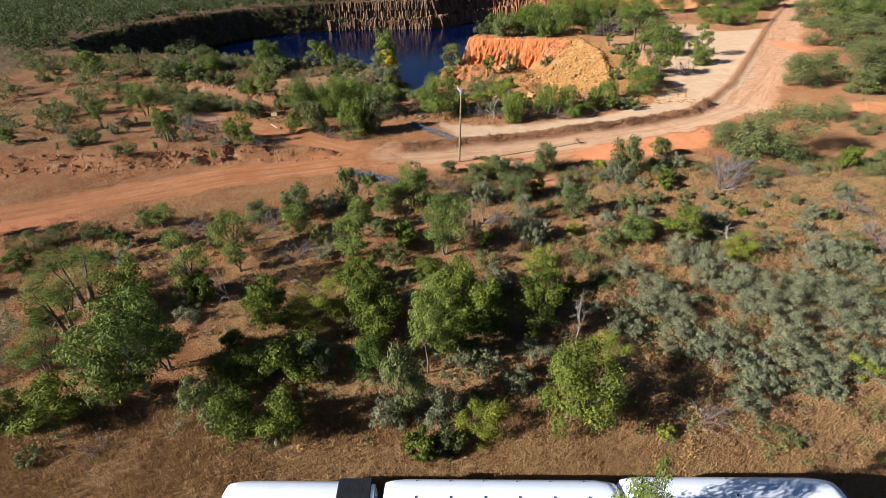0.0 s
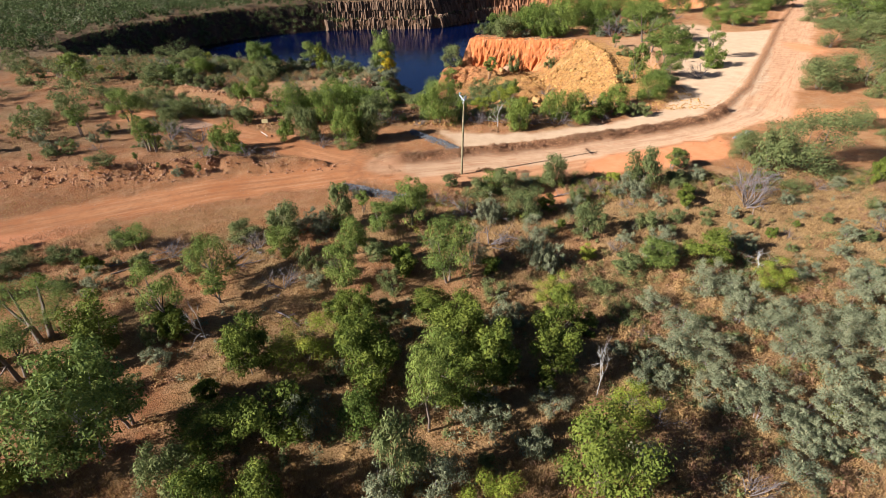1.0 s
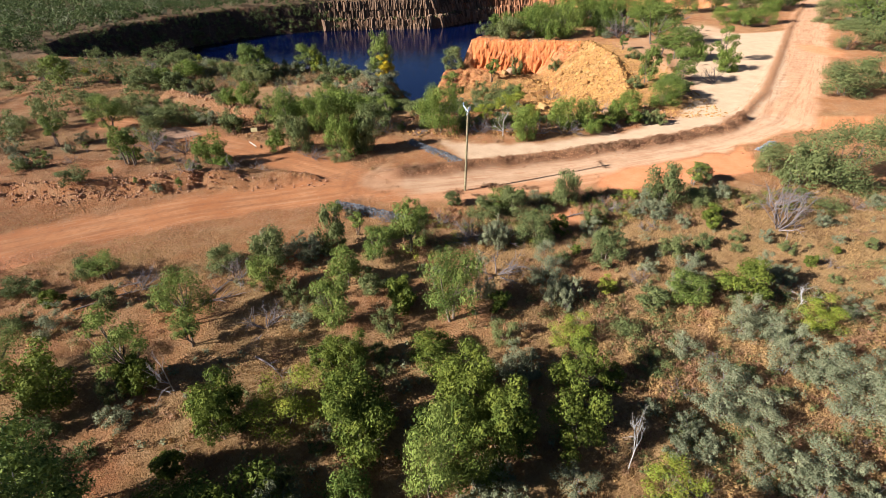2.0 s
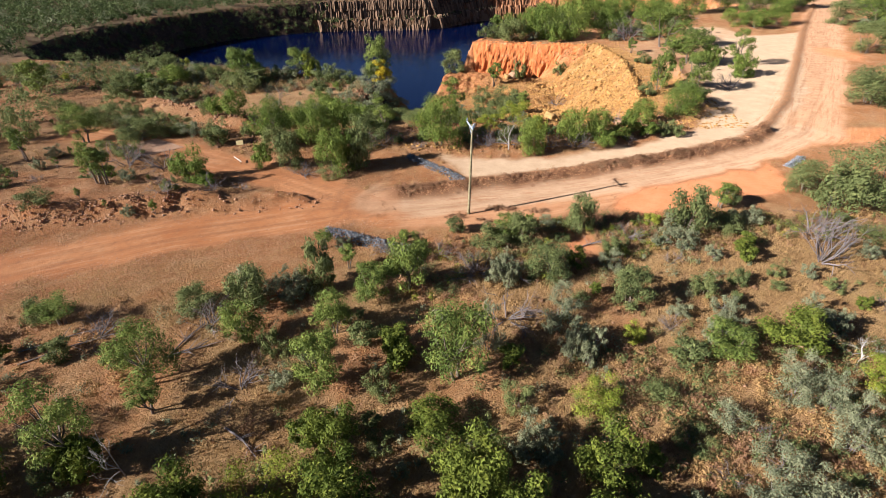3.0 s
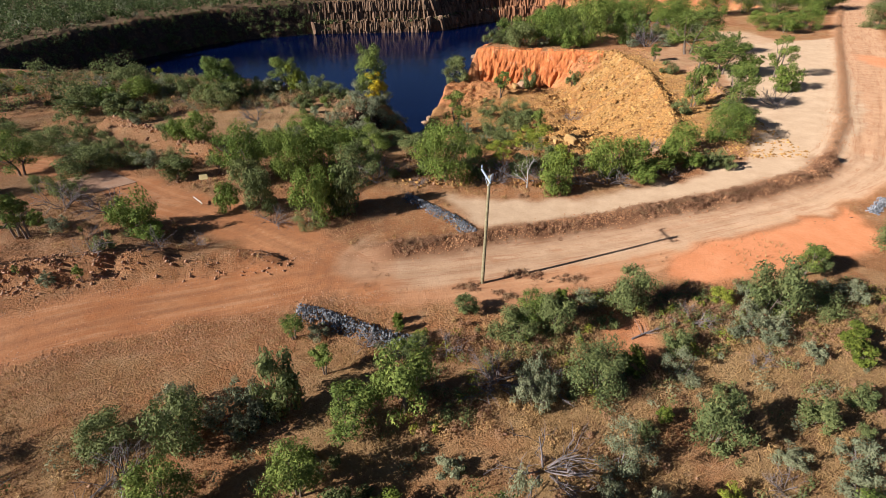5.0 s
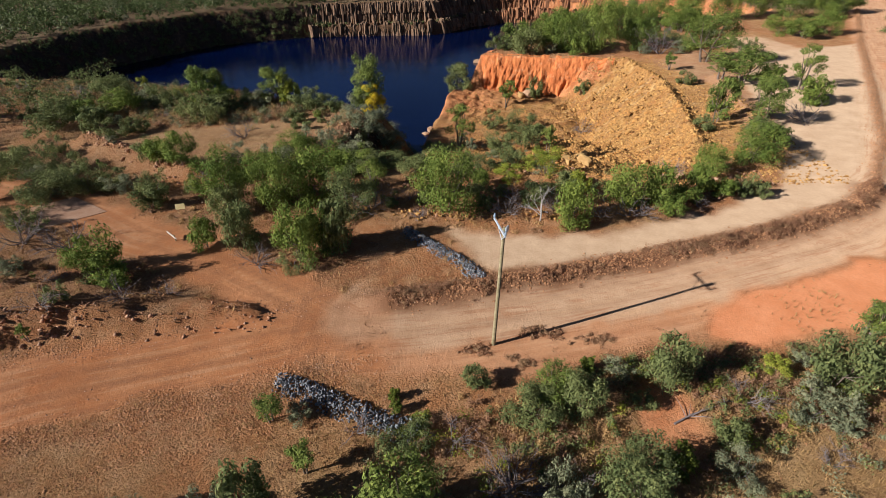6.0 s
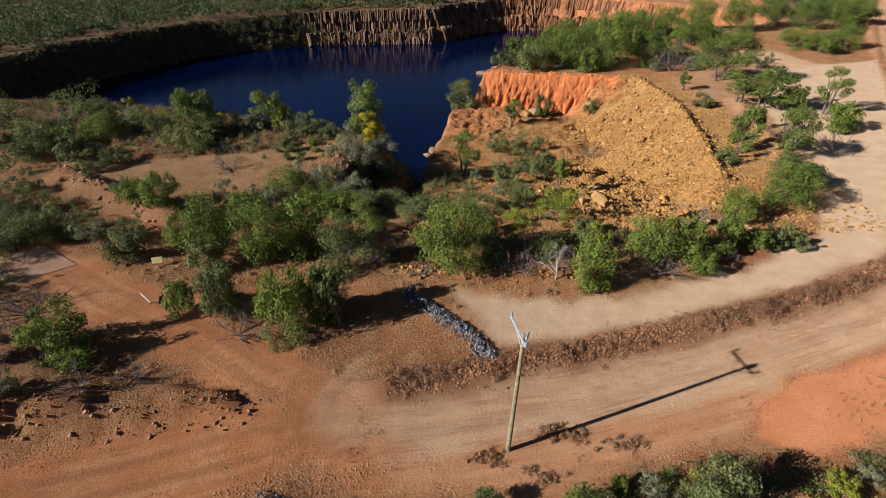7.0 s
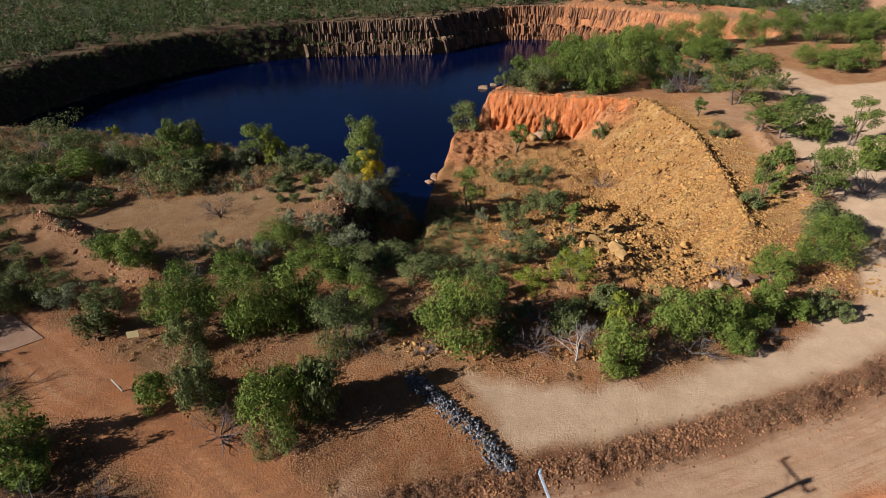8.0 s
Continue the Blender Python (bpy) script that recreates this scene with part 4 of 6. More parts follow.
plant("slim", -19.6, 38.6, 2.6, 2.1)
plant("low", -13.2, 43.8, 2.1, 1.7)
plant("gum", -9.1, 40.6, 4.5, 3.2)
plant("gum", -15.7, 45.2, 3.3, 3.0)
plant("gum", 0.4, 41.2, 6.5, 4.7)
plant("leafy", -3.8, 42.9, 2.5, 2.2)
plant("leafy", -3.7, 42.3, 2.8, 2.2)
plant("grey", 2.7, 43.9, 4.1, 2.7)
plant("grey", 8.6, 43.0, 2.8, 1.9)
plant("grey", 10.2, 43.2, 2.6, 1.7)
plant("grey", 9.5, 44.2, 2.7, 1.8)
plant("grey", 9.7, 42.4, 2.1, 1.3)
plant("grey", 9.0, 47.5, 2.9, 2.9)
plant("lime", 9.5, 38.5, 2.0, 3.6)
plant("lime", 13.9, 44.9, 1.1, 2.0)
plant("wattle", 14.7, 48.9, 3.6, 3.0)
plant("wattle", 9.0, 53.0, 3.4, 4.2)
plant("grey", 4.0, 52.1, 2.4, 1.9)
plant("grey", 5.6, 52.3, 2.2, 1.7)
plant("grey", 4.9, 53.4, 2.4, 1.8)
plant("grey", 5.1, 51.5, 1.8, 1.3)
plant("twigs", 2.5, 53.7, 2.5, 3.3)
plant("twigs", 17.9, 59.1, 1.7, 3.2)
plant("grey", 21.0, 57.7, 1.8, 2.6)
plant("grey", 23.2, 57.9, 1.7, 2.3)
plant("grey", 22.2, 59.4, 1.8, 2.5)
plant("grey", 22.5, 56.8, 1.4, 1.7)
plant("wattle", 30.9, 65.5, 2.2, 2.1)
plant("twigs", 34.2, 54.6, 5.0, 5.3)
plant("wattle", 42.3, 64.8, 4.8, 5.2)
plant("low", 28.7, 52.4, 1.0, 1.6)
plant("low", 32.5, 50.2, 1.1, 1.8)
plant("grey", 19.7, 44.2, 1.8, 2.2)
plant("grey", 21.5, 44.3, 1.6, 1.9)
plant("grey", 20.7, 45.6, 1.7, 2.1)
plant("grey", 20.9, 43.4, 1.3, 1.5)
plant("leafy", 24.8, 43.5, 3.3, 4.5)
plant("grey", 27.6, 45.4, 1.9, 2.2)
plant("grey", 29.5, 45.6, 1.8, 2.0)
plant("grey", 28.6, 46.9, 1.9, 2.1)
plant("grey", 28.9, 44.7, 1.5, 1.5)
plant("gum", -3.6, 51.4, 5.3, 3.9)
plant("gum", -6.7, 50.1, 3.4, 3.1)
plant("slim", -12.2, 58.2, 2.1, 1.8)
plant("slim", -9.2, 54.6, 2.8, 1.5)
plant("wattle", -11.2, 51.6, 4.6, 2.7)
plant("gum", -9.0, 45.9, 3.8, 2.9)
plant("wattle", -16.5, 49.2, 4.0, 3.5)
plant("grey", -17.7, 51.6, 2.6, 2.3)
plant("leafy", -8.9, 36.3, 1.7, 2.2)
plant("leafy", -1.2, 36.7, 2.0, 3.7)
plant("leafy", -29.0, 20.6, 3.0, 3.3)
plant("leafy", -25.7, 21.2, 3.7, 4.3)
plant("ghost", -20.9, 23.4, 8.2, 6.0)
plant("low", -25.8, 18.4, 0.9, 1.6)
plant("slim", -31.9, 34.2, 5.1, 6.1)
plant("slim", -30.8, 30.1, 5.2, 4.2)
plant("slim", -29.7, 26.0, 3.6, 3.9)
plant("leafy", -26.7, 33.0, 4.4, 4.1)
plant("slim", -20.6, 25.9, 4.0, 2.6)
plant("leafy", -21.7, 34.8, 2.6, 2.3)
plant("leafy", -21.3, 34.1, 2.8, 2.3)
plant("leafy", -14.6, 31.4, 3.8, 3.3)
plant("leafy", -14.2, 30.5, 4.2, 3.3)
plant("lime", -10.3, 32.1, 2.8, 5.2)
plant("leafy", -13.3, 20.3, 3.7, 3.1)
plant("leafy", -10.1, 20.0, 3.8, 3.1)
plant("wattle", -15.8, 21.5, 3.4, 2.9)
plant("leafy", -14.6, 24.9, 2.5, 4.7)
plant("leafy", -10.8, 24.9, 4.1, 4.3)
plant("grey", -8.8, 25.0, 3.5, 2.5)
plant("acacia", -5.5, 25.6, 3.0, 2.7)
plant("grey", -3.6, 20.8, 2.8, 2.2)
plant("wattle", -2.5, 21.1, 5.9, 2.7)
plant("grey", -0.5, 21.1, 3.3, 2.9)
plant("lime", 2.5, 19.9, 2.2, 3.3)
plant("leafy", 8.6, 21.0, 6.0, 5.2)
plant("lime", 12.3, 26.3, 1.8, 3.3)
plant("twigs", 13.9, 25.9, 1.4, 2.5)
plant("weeping", -1.0, 25.2, 8.2, 2.6)
plant("leafy", 0.8, 32.9, 4.3, 3.7)
plant("leafy", 0.8, 31.5, 4.7, 3.7)
plant("leafy", 1.2, 26.9, 3.7, 3.1)
plant("leafy", -0.4, 29.1, 3.9, 3.8)
plant("leafy", -7.2, 35.7, 3.4, 3.0)
plant("leafy", -6.6, 32.5, 3.7, 3.0)
plant("leafy", -5.4, 30.5, 4.4, 3.8)
plant("leafy", -5.2, 29.2, 4.7, 3.8)
plant("leafy", 3.2, 30.5, 4.3, 3.8)
plant("leafy", 3.0, 29.1, 4.7, 3.8)
plant("leafy", 8.5, 33.5, 3.9, 3.4)
plant("leafy", 7.5, 29.5, 4.2, 3.4)
plant("dead", 10.3, 27.8, 6.0, 2.2)
plant("grey", 1.5, 25.8, 1.8, 2.2)
plant("grey", 3.4, 26.0, 1.6, 1.9)
plant("grey", 2.5, 27.2, 1.7, 2.1)
plant("grey", 2.8, 25.0, 1.3, 1.5)
plant("grey", 5.2, 23.5, 2.2, 2.4)
plant("grey", 7.0, 26.8, 1.4, 2.6)
plant("grey", 16.9, 31.5, 2.4, 3.3)
plant("grey", 19.8, 31.8, 2.2, 3.0)
plant("grey", 18.5, 33.7, 2.4, 3.2)
plant("grey", 18.9, 30.4, 1.8, 2.3)
plant("grey", 23.5, 35.2, 2.3, 3.1)
plant("grey", 26.2, 35.4, 2.1, 2.8)
plant("grey", 24.9, 37.2, 2.2, 3.0)
plant("grey", 25.3, 34.1, 1.7, 2.1)
plant("grey", 25.5, 31.4, 2.8, 3.9)
plant("grey", 28.8, 31.7, 2.6, 3.5)
plant("grey", 27.2, 34.0, 2.8, 3.8)
plant("grey", 27.7, 30.0, 2.1, 2.7)
plant("grey", 30.6, 33.0, 2.5, 3.4)
plant("grey", 33.5, 33.3, 2.3, 3.1)
plant("grey", 32.1, 35.2, 2.4, 3.3)
plant("grey", 32.6, 31.8, 1.9, 2.3)
plant("grey", 31.8, 29.5, 2.9, 4.0)
plant("grey", 35.2, 29.8, 2.7, 3.6)
plant("grey", 33.6, 32.1, 2.8, 3.9)
plant("grey", 34.1, 28.0, 2.2, 2.7)
plant("grey", 25.2, 25.9, 2.4, 3.3)
plant("grey", 28.1, 26.1, 2.2, 3.0)
plant("grey", 26.8, 28.0, 2.4, 3.2)
plant("grey", 27.2, 24.7, 1.8, 2.3)
plant("grey", 20.1, 25.8, 2.2, 3.1)
plant("grey", 22.8, 26.0, 2.0, 2.7)
plant("grey", 21.5, 27.7, 2.2, 3.0)
plant("grey", 21.9, 24.7, 1.7, 2.1)
plant("grey", 29.8, 24.7, 2.2, 3.0)
plant("grey", 32.4, 25.0, 2.0, 2.7)
plant("grey", 31.2, 26.7, 2.1, 2.9)
plant("grey", 31.6, 23.7, 1.6, 2.0)
plant("grey", 17.4, 27.3, 1.8, 2.5)
plant("grey", 19.6, 27.5, 1.7, 2.2)
plant("grey", 18.6, 28.9, 1.8, 2.5)
plant("grey", 18.9, 26.4, 1.4, 1.7)
plant("grey", 35.6, 38.2, 2.4, 3.3)
plant("grey", 38.4, 38.4, 2.2, 2.9)
plant("grey", 37.1, 40.3, 2.3, 3.2)
plant("grey", 37.5, 37.0, 1.8, 2.2)
plant("grey", 38.4, 35.4, 1.8, 2.5)
plant("grey", 40.5, 35.6, 1.7, 2.2)
plant("grey", 39.5, 37.0, 1.8, 2.4)
plant("grey", 39.8, 34.5, 1.4, 1.7)
plant("grey", 13.7, 29.0, 1.4, 1.9)
plant("grey", 15.4, 29.2, 1.3, 1.7)
plant("grey", 14.6, 30.3, 1.4, 1.9)
plant("grey", 14.8, 28.3, 1.1, 1.3)
plant("grey", 21.8, 23.6, 1.4, 2.0)
plant("grey", 23.4, 23.8, 1.3, 1.7)
plant("grey", 22.7, 24.9, 1.4, 1.9)
plant("grey", 22.9, 22.9, 1.1, 1.3)
plant("grey", 25.4, 23.0, 1.4, 1.9)
plant("grey", 27.1, 23.2, 1.3, 1.7)
plant("grey", 26.3, 24.3, 1.4, 1.9)
plant("grey", 26.6, 22.3, 1.1, 1.3)
plant("lime", 30.0, 24.6, 1.6, 1.9)
plant("lime", 14.1, 19.6, 0.8, 1.1)
plant("lime", 25.1, 25.9, 1.0, 1.3)
plant("gum", 19.7, 42.9, 2.8, 3.5)
plant("dead", 28.4, 41.7, 2.6, 3.4)
plant("lime", 29.1, 39.9, 2.1, 3.8)
plant("grey", 22.5, 39.0, 2.1, 2.9)
plant("grey", 24.9, 39.2, 1.9, 2.5)
plant("grey", 23.8, 40.8, 2.0, 2.8)
plant("grey", 24.2, 38.0, 1.6, 1.9)
plant("leafy", -4.2, 44.3, 1.7, 2.4)
plant("grey", -14.7, 50.7, 1.8, 2.4)
plant("grey", -12.6, 50.9, 1.6, 2.2)
plant("grey", -13.6, 52.3, 1.7, 2.4)
plant("grey", -13.3, 49.9, 1.3, 1.7)
plant("wattle", -21.2, 49.2, 1.8, 3.3)
plant("slim", -31.2, 47.4, 2.7, 3.3)
plant("twigs", 4.5, 47.4, 2.7, 4.9)
plant("slim", 29.9, 65.0, 2.8, 2.4)
plant("twigs", 36.3, 59.5, 3.3, 6.1)
plant("wattle", 47.2, 65.4, 7.0, 9.5)
plant("wattle", 41.5, 68.9, 3.5, 5.3)
plant("leafy", 54.2, 61.2, 2.7, 2.4)
plant("leafy", 53.3, 60.2, 3.0, 2.4)
plant("grey", 40.7, 47.4, 1.7, 2.4)
plant("wattle", 56.0, 58.2, 2.9, 4.5)
plant("low", -42.9, 42.7, 2.0, 3.6)
plant("low", -41.4, 44.4, 2.0, 3.7)
plant("twigs", -14.5, 40.4, 2.1, 3.9)
plant("twigs", -19.2, 47.1, 2.0, 3.7)
plant("low", -10.9, 43.2, 1.6, 2.9)
plant("low", -22.9, 33.7, 1.9, 2.0)
plant("low", -9.9, 27.1, 1.4, 2.2)
plant("twigs", 16.8, 20.7, 1.9, 2.6)
plant("low", 4.2, 38.7, 1.7, 2.2)
plant("low", 13.6, 39.3, 1.4, 2.2)
plant("low", -4.7, 39.8, 2.1, 2.2)
plant("grey", 4.2, 35.1, 1.8, 1.9)
plant("grey", 5.8, 35.3, 1.7, 1.7)
plant("grey", 5.0, 36.3, 1.8, 1.8)
plant("grey", 5.3, 34.5, 1.4, 1.3)
plant("wattle", 83.3, 103.2, 7.7, 12.5)
plant("wattle", 72.0, 100.9, 5.5, 8.9)
plant("wattle", 89.5, 104.0, 5.3, 8.1)
plant("wattle", 98.3, 138.3, 6.5, 9.5)
plant("wattle", 113.5, 145.1, 6.5, 9.5)
plant("wattle", 109.2, 129.1, 5.8, 8.3)
plant("gum", 127.6, 173.7, 12.5, 14.7)
plant("gum", 140.0, 173.1, 12.4, 14.6)
plant("wattle", 118.9, 177.1, 6.2, 9.2)
plant("low", 64.7, 80.2, 3.5, 5.6)
plant("low", 65.1, 73.0, 3.1, 4.3)
plant("twigs", 45.8, 48.6, 2.2, 3.8)

plant("gum", -13.4, 117.0, 9.0, 5.6)
plant("golden", -12.2, 115.2, 5.2, 4.2)
plant("grey", -13.4, 113.6, 4.0, 7.0)
plant("grey", -9.8, 112.6, 3.0, 5.0)
plant("twigs", 2.4, 53.4, 1.7, 3.8)
plant("twigs", 5.6, 52.6, 1.5, 3.4)
plant("slim", 8.1, 10.9, 9.9, 2.5)
plant("slim", 0.4, 7.6, 12.0, 3.0)
plant("slim", -2.4, 7.0, 12.4, 2.6)
planted.append((-29.8, 84.4, 5.0))
# smaller plants between the larger ones
fill(1, 330, -48, 48, 18, 63, ("low", "grey", "low", "wattle", "twigs", "leafy"), 0.6, 1.9, lambda x, y: open_ground(x, y) and abs(x) < 10 + 0.8 * y and not (x < -13 and y > 46))
fill(2, 70, 12, 50, 28, 62, ("grey", "grey", "low", "twigs"), 0.8, 2.0, lambda x, y: open_ground(x, y))
fill(3, 60, -80, -22, 70, 104, ("slim", "low", "grey", "twigs", "gum"), 0.8, 2.8, open_ground)
fill(4, 80, -34, 34, 82, 97, ("acacia", "low", "twigs", "wattle", "twigs"), 1.2, 3.6, lambda x, y: open_ground(x, y) and y > 84 + 0.06 * abs(x))
fill(5, 120, -95, -18, 114, 139, ("low", "low", "grey", "twigs", "lime", "low", "acacia"), 0.8, 1.9, open_ground)
fill(6, 90, 12, 75, 158, 207, ("acacia", "gum", "wattle"), 3.0, 5.5, lambda x, y: open_ground(x, y) and y > 150 + 0.35 * (40 - x) and not (y < 178 and x > 45), 0.36)
fill(13, 160, 12, 78, 158, 207, ("low", "grey", "wattle", "low"), 1.2, 3.0, lambda x, y: open_ground(x, y) and y > 150 + 0.35 * (40 - x), 0.3)
fill(14, 110, -8, 36, 82, 89, ("twigs", "wattle", "low", "twigs", "low"), 1.0, 2.4, lambda x, y: open_ground(x, y) and y > 82 + 0.1 * x, 0.27)
fill(7, 26, 0, 26, 96, 140, ("low", "low", "grey"), 0.9, 2.2, lambda x, y: x < 6 + 0.2 * (140 - y) and x > 0)
fill(8, 34, -24, -8, 95, 115, ("grey", "wattle", "low"), 0.8, 1.7, lambda x, y: x < -12 or y < 98)
fill(9, 50, 55, 125, 90, 200, ("wattle", "gum", "low"), 2.0, 4.5, lambda x, y: open_ground(x, y) and x > 0.66 * y + 8)
fill(11, 40, -62, -30, 21, 50, ("gum", "leafy", "slim", "grey"), 2.0, 4.6, lambda x, y: open_ground(x, y) and x < -12 - 0.62 * y)
fill(12, 60, -56, -26, 64, 92, ("twigs", "low", "grey", "slim"), 0.7, 2.0, open_ground)
fill(10, 24, 48, 80, 108, 205, ("slim", "low", "slim", "twigs"), 1.0, 3.0, lambda x, y: x < 0.62 * y - 14)


# ---- power pole ----
TIMBER = mottled("weathered_timber", (0.16, 0.12, 0.055), (0.33, 0.27, 0.15), 2.5)
GALVANISED = mottled("galvanised_steel", (0.3, 0.325, 0.35), (0.44, 0.47, 0.5), 4.0, 0.45, 0.5)
GLAZE = mottled("insulator_glaze", (0.16, 0.20, 0.23), (0.30, 0.35, 0.38), 6.0, 0.25, 0.5)


def rod(a, b, r0, r1, sides=10):
    v, q = tube([a, Vector(a).lerp(Vector(b), 0.5), b], [r0, 0.5 * (r0 + r1), r1], sides)
    return v, q


def capped(pieces):
    """One mesh of limbs with closed ends."""
    bm = bmesh.new()
    v, q = joined(pieces)
    vs = [bm.verts.new(p) for p in v]
    for f in q:
        bm.faces.new([vs[i] for i in f])
    bmesh.ops.holes_fill(bm, edges=[e for e in bm.edges if e.is_boundary])
    bmesh.ops.recalc_face_normals(bm, faces=bm.faces)
    me = bpy.data.meshes.new("limb")
    bm.to_mesh(me)
    bm.free()
    return me


def box(size, at=(0, 0, 0), bevel=0.0, turn=None):
    bm = bmesh.new()
    bmesh.ops.create_cube(bm, size=1.0)
    for v in bm.verts:
        v.co = Vector((v.co.x * size[0], v.co.y * size[1], v.co.z * size[2]))
    if bevel:
        bmesh.ops.bevel(bm, geom=bm.edges[:], offset=bevel, segments=2, affect="EDGES")
    if turn is not None:
        bmesh.ops.transform(bm, matrix=turn, verts=bm.verts)
    bmesh.ops.translate(bm, vec=at, verts=bm.verts)
    me = bpy.data.meshes.new("box")
    bm.to_mesh(me)
    bm.free()
    return me


def power_pole(x, y):
    root = tagged(new("power_pole"), "weathered timber power pole with a galvanised crossarm and no wires", "power pole")
    root.matrix_basis = pose(x, y, float(height(x, y)), 0, 0.4, 0)
    part("pole", capped([rod((0, 0, -0.6), (0, 0, 10.1), 0.155, 0.105, 12)]), TIMBER, root)
    swing = Matrix.Rotation(radians(11.5), 4, "Z")
    arm = part("crossarm", box((0.11, 2.4, 0.11), swing @ Vector((-0.14, 0.45, 9.85)), 0.012, swing), GALVANISED, root, "galvanised steel crossarm")
    for k in (-0.7, 1.6):
        p = swing @ Vector((-0.14, k, 9.9))
        part("insulator", capped([rod(p, p + Vector((0, 0, 0.12)), 0.03, 0.03, 8), rod(p + Vector((0, 0, 0.1)), p + Vector((0, 0, 0.34)), 0.09, 0.05, 10)]), GLAZE, arm)
    for k in (-0.6, 0.9):
        part("brace", capped([rod((-0.1, 0, 9.2), swing @ Vector((-0.14, k, 9.8)), 0.02, 0.02, 6)]), GALVANISED, root)
    part("bracket", box((0.08, 0.4, 0.42), (0.17, -0.05, 10.0), 0.015, pose(0, 0, 0, 0, 0, -30)), GALVANISED, root, "grey steel pole-top bracket")


power_pole(2.3, 64.65)


# ---- white rail carriages ----
WHITE = mottled("white_paint", (0.80, 0.82, 0.85), (0.87, 0.88, 0.89), 1.2, 0.35, 0.5, 0.003)
BLACK = mottled("black_steel", (0.012, 0.012, 0.013), (0.035, 0.035, 0.036), 3.0, 0.6, 0.4)
STEEL = mottled("rail_steel", (0.10, 0.075, 0.06), (0.22, 0.18, 0.15), 5.0, 0.5, 0.5)


def arched(length, half, low, edge, top, nose):
    """A closed roof or body: an arched section drawn in towards both ends."""
    section = [(-half, low), (-half, edge), (-half * 0.93, edge + 0.22 * (top - edge)), (-half * 0.72, edge + 0.62 * (top - edge)),
               (-half * 0.38, edge + 0.92 * (top - edge)), (0, top)]
    section += [(-a, b) for a, b in section[-2::-1]]
    bm = bmesh.new()
    rings = []
    for s, squeeze in ((-1, nose), (-1 + 0.9 / length, 0.35 * nose), (-1 + 2.0 / length, 0), (0, 0), (1 - 2.0 / length, 0), (1 - 0.9 / length, 0.35 * nose), (1, nose)):
        rings.append([bm.verts.new((s * length / 2, a * (1 - squeeze), low + (b - low) * (1 - squeeze * 0.6))) for a, b in section])
    for r0, r1 in zip(rings, rings[1:]):
        for i in range(len(section)):
            j = (i + 1) % len(section)
            bm.faces.new((r0[i], r0[j], r1[j], r1[i]))
    bm.faces.new(rings[0])
    bm.faces.new(rings[-1])
    bmesh.ops.recalc_face_normals(bm, faces=bm.faces)
    me = bpy.data.meshes.new("arched")
    bm.to_mesh(me)
    bm.free()
    return smooth(me)


def carriage(x, y, length, label, paint, vents, grille=False):
    root = tagged(new("rail_carriage"), label, "rail carriage", "train carriages")
    z = float(height(x, y)) + 0.16
    root.matrix_basis = pose(x, y, z, 0, 0, -0.3)
    body = part("body", arched(length, 1.33, 0.75, 2.6, 2.75, 0.06), WHITE, root)
    part("roof", arched(length - 0.06, 1.36, 2.62, 2.95, 3.55, 0.12), paint, root)
    for k in range(vents):
        for side in (0.05, 1.08):
            s = (k + 0.6) / (vents + 0.2) - 0.5
            zz = 3.55 - 0.6 * (abs(side) / 1.36) ** 2.4
            part("roof_bracket", box((0.07, 0.10, 0.09), (s * (length - 1.2), side, zz), 0.01), BLACK, root)
    if grille:
        panel = part("radiator_grille", box((1.7, 2.0, 0.10), (length / 2 - 1.0, 0.15, 3.52), 0.02), BLACK, root, "black radiator grille")
        for k in range(18):
            part("grille_bar", box((0.025, 1.9, 0.03), (length / 2 - 1.78 + 0.092 * k, 0.15, 3.575), 0.006), BLACK, panel)
    for end in (-1, 1):
        bogie = part("bogie", box((2.3, 1.5, 0.3), (end * (length / 2 - 2.2), 0, 0.62), 0.04), BLACK, root)
        for a in (-0.8, 0.8):
            for s in (-0.55, 0.55):
                p = Vector((end * (length / 2 - 2.2) + a, s, 0.38))
                part("wheel", capped([rod(p - Vector((0, 0.06, 0)), p + Vector((0, 0.06, 0)), 0.38, 0.38, 18)]), STEEL, bogie)
    part("coupler", box((0.7, 0.3, 0.25), (length / 2 + 0.15, 0, 0.85), 0.03), BLACK, root)


TRAIN_Y = 13.5
for cx, long, label, paint, vents, grille in (
    (-7.3, 7.6, "white railcar with a black radiator grille on its roof", WHITE, 0, True),
    (2.95, 11.9, "white rail carriage with rows of small roof brackets", WHITE, 6, False),
    (14.55, 10.8, "white rail carriage with a plain glossy roof in dappled shade", WHITE, 1, False),
):
    carriage(cx, TRAIN_Y, long, label, paint, vents, grille)


def railway():
    root = tagged(new("railway_track"), "narrow railway track on bare earth under the carriages", "railway track", kind="structure")
    z = float(height(3, TRAIN_Y))
    for s in (-0.55, 0.55):
        part("rail", box((60, 0.07, 0.14), (3, TRAIN_Y + s, z + 0.09), 0.01), STEEL, root)
    sleeper = box((0.22, 2.0, 0.12))
    sleeper.materials.append(TIMBER)
    for k in range(80):
        ob = new("sleeper", sleeper)
        ob.parent = root
        ob.location = (-26.5 + 0.75 * k, TRAIN_Y, z - 0.03)


railway()


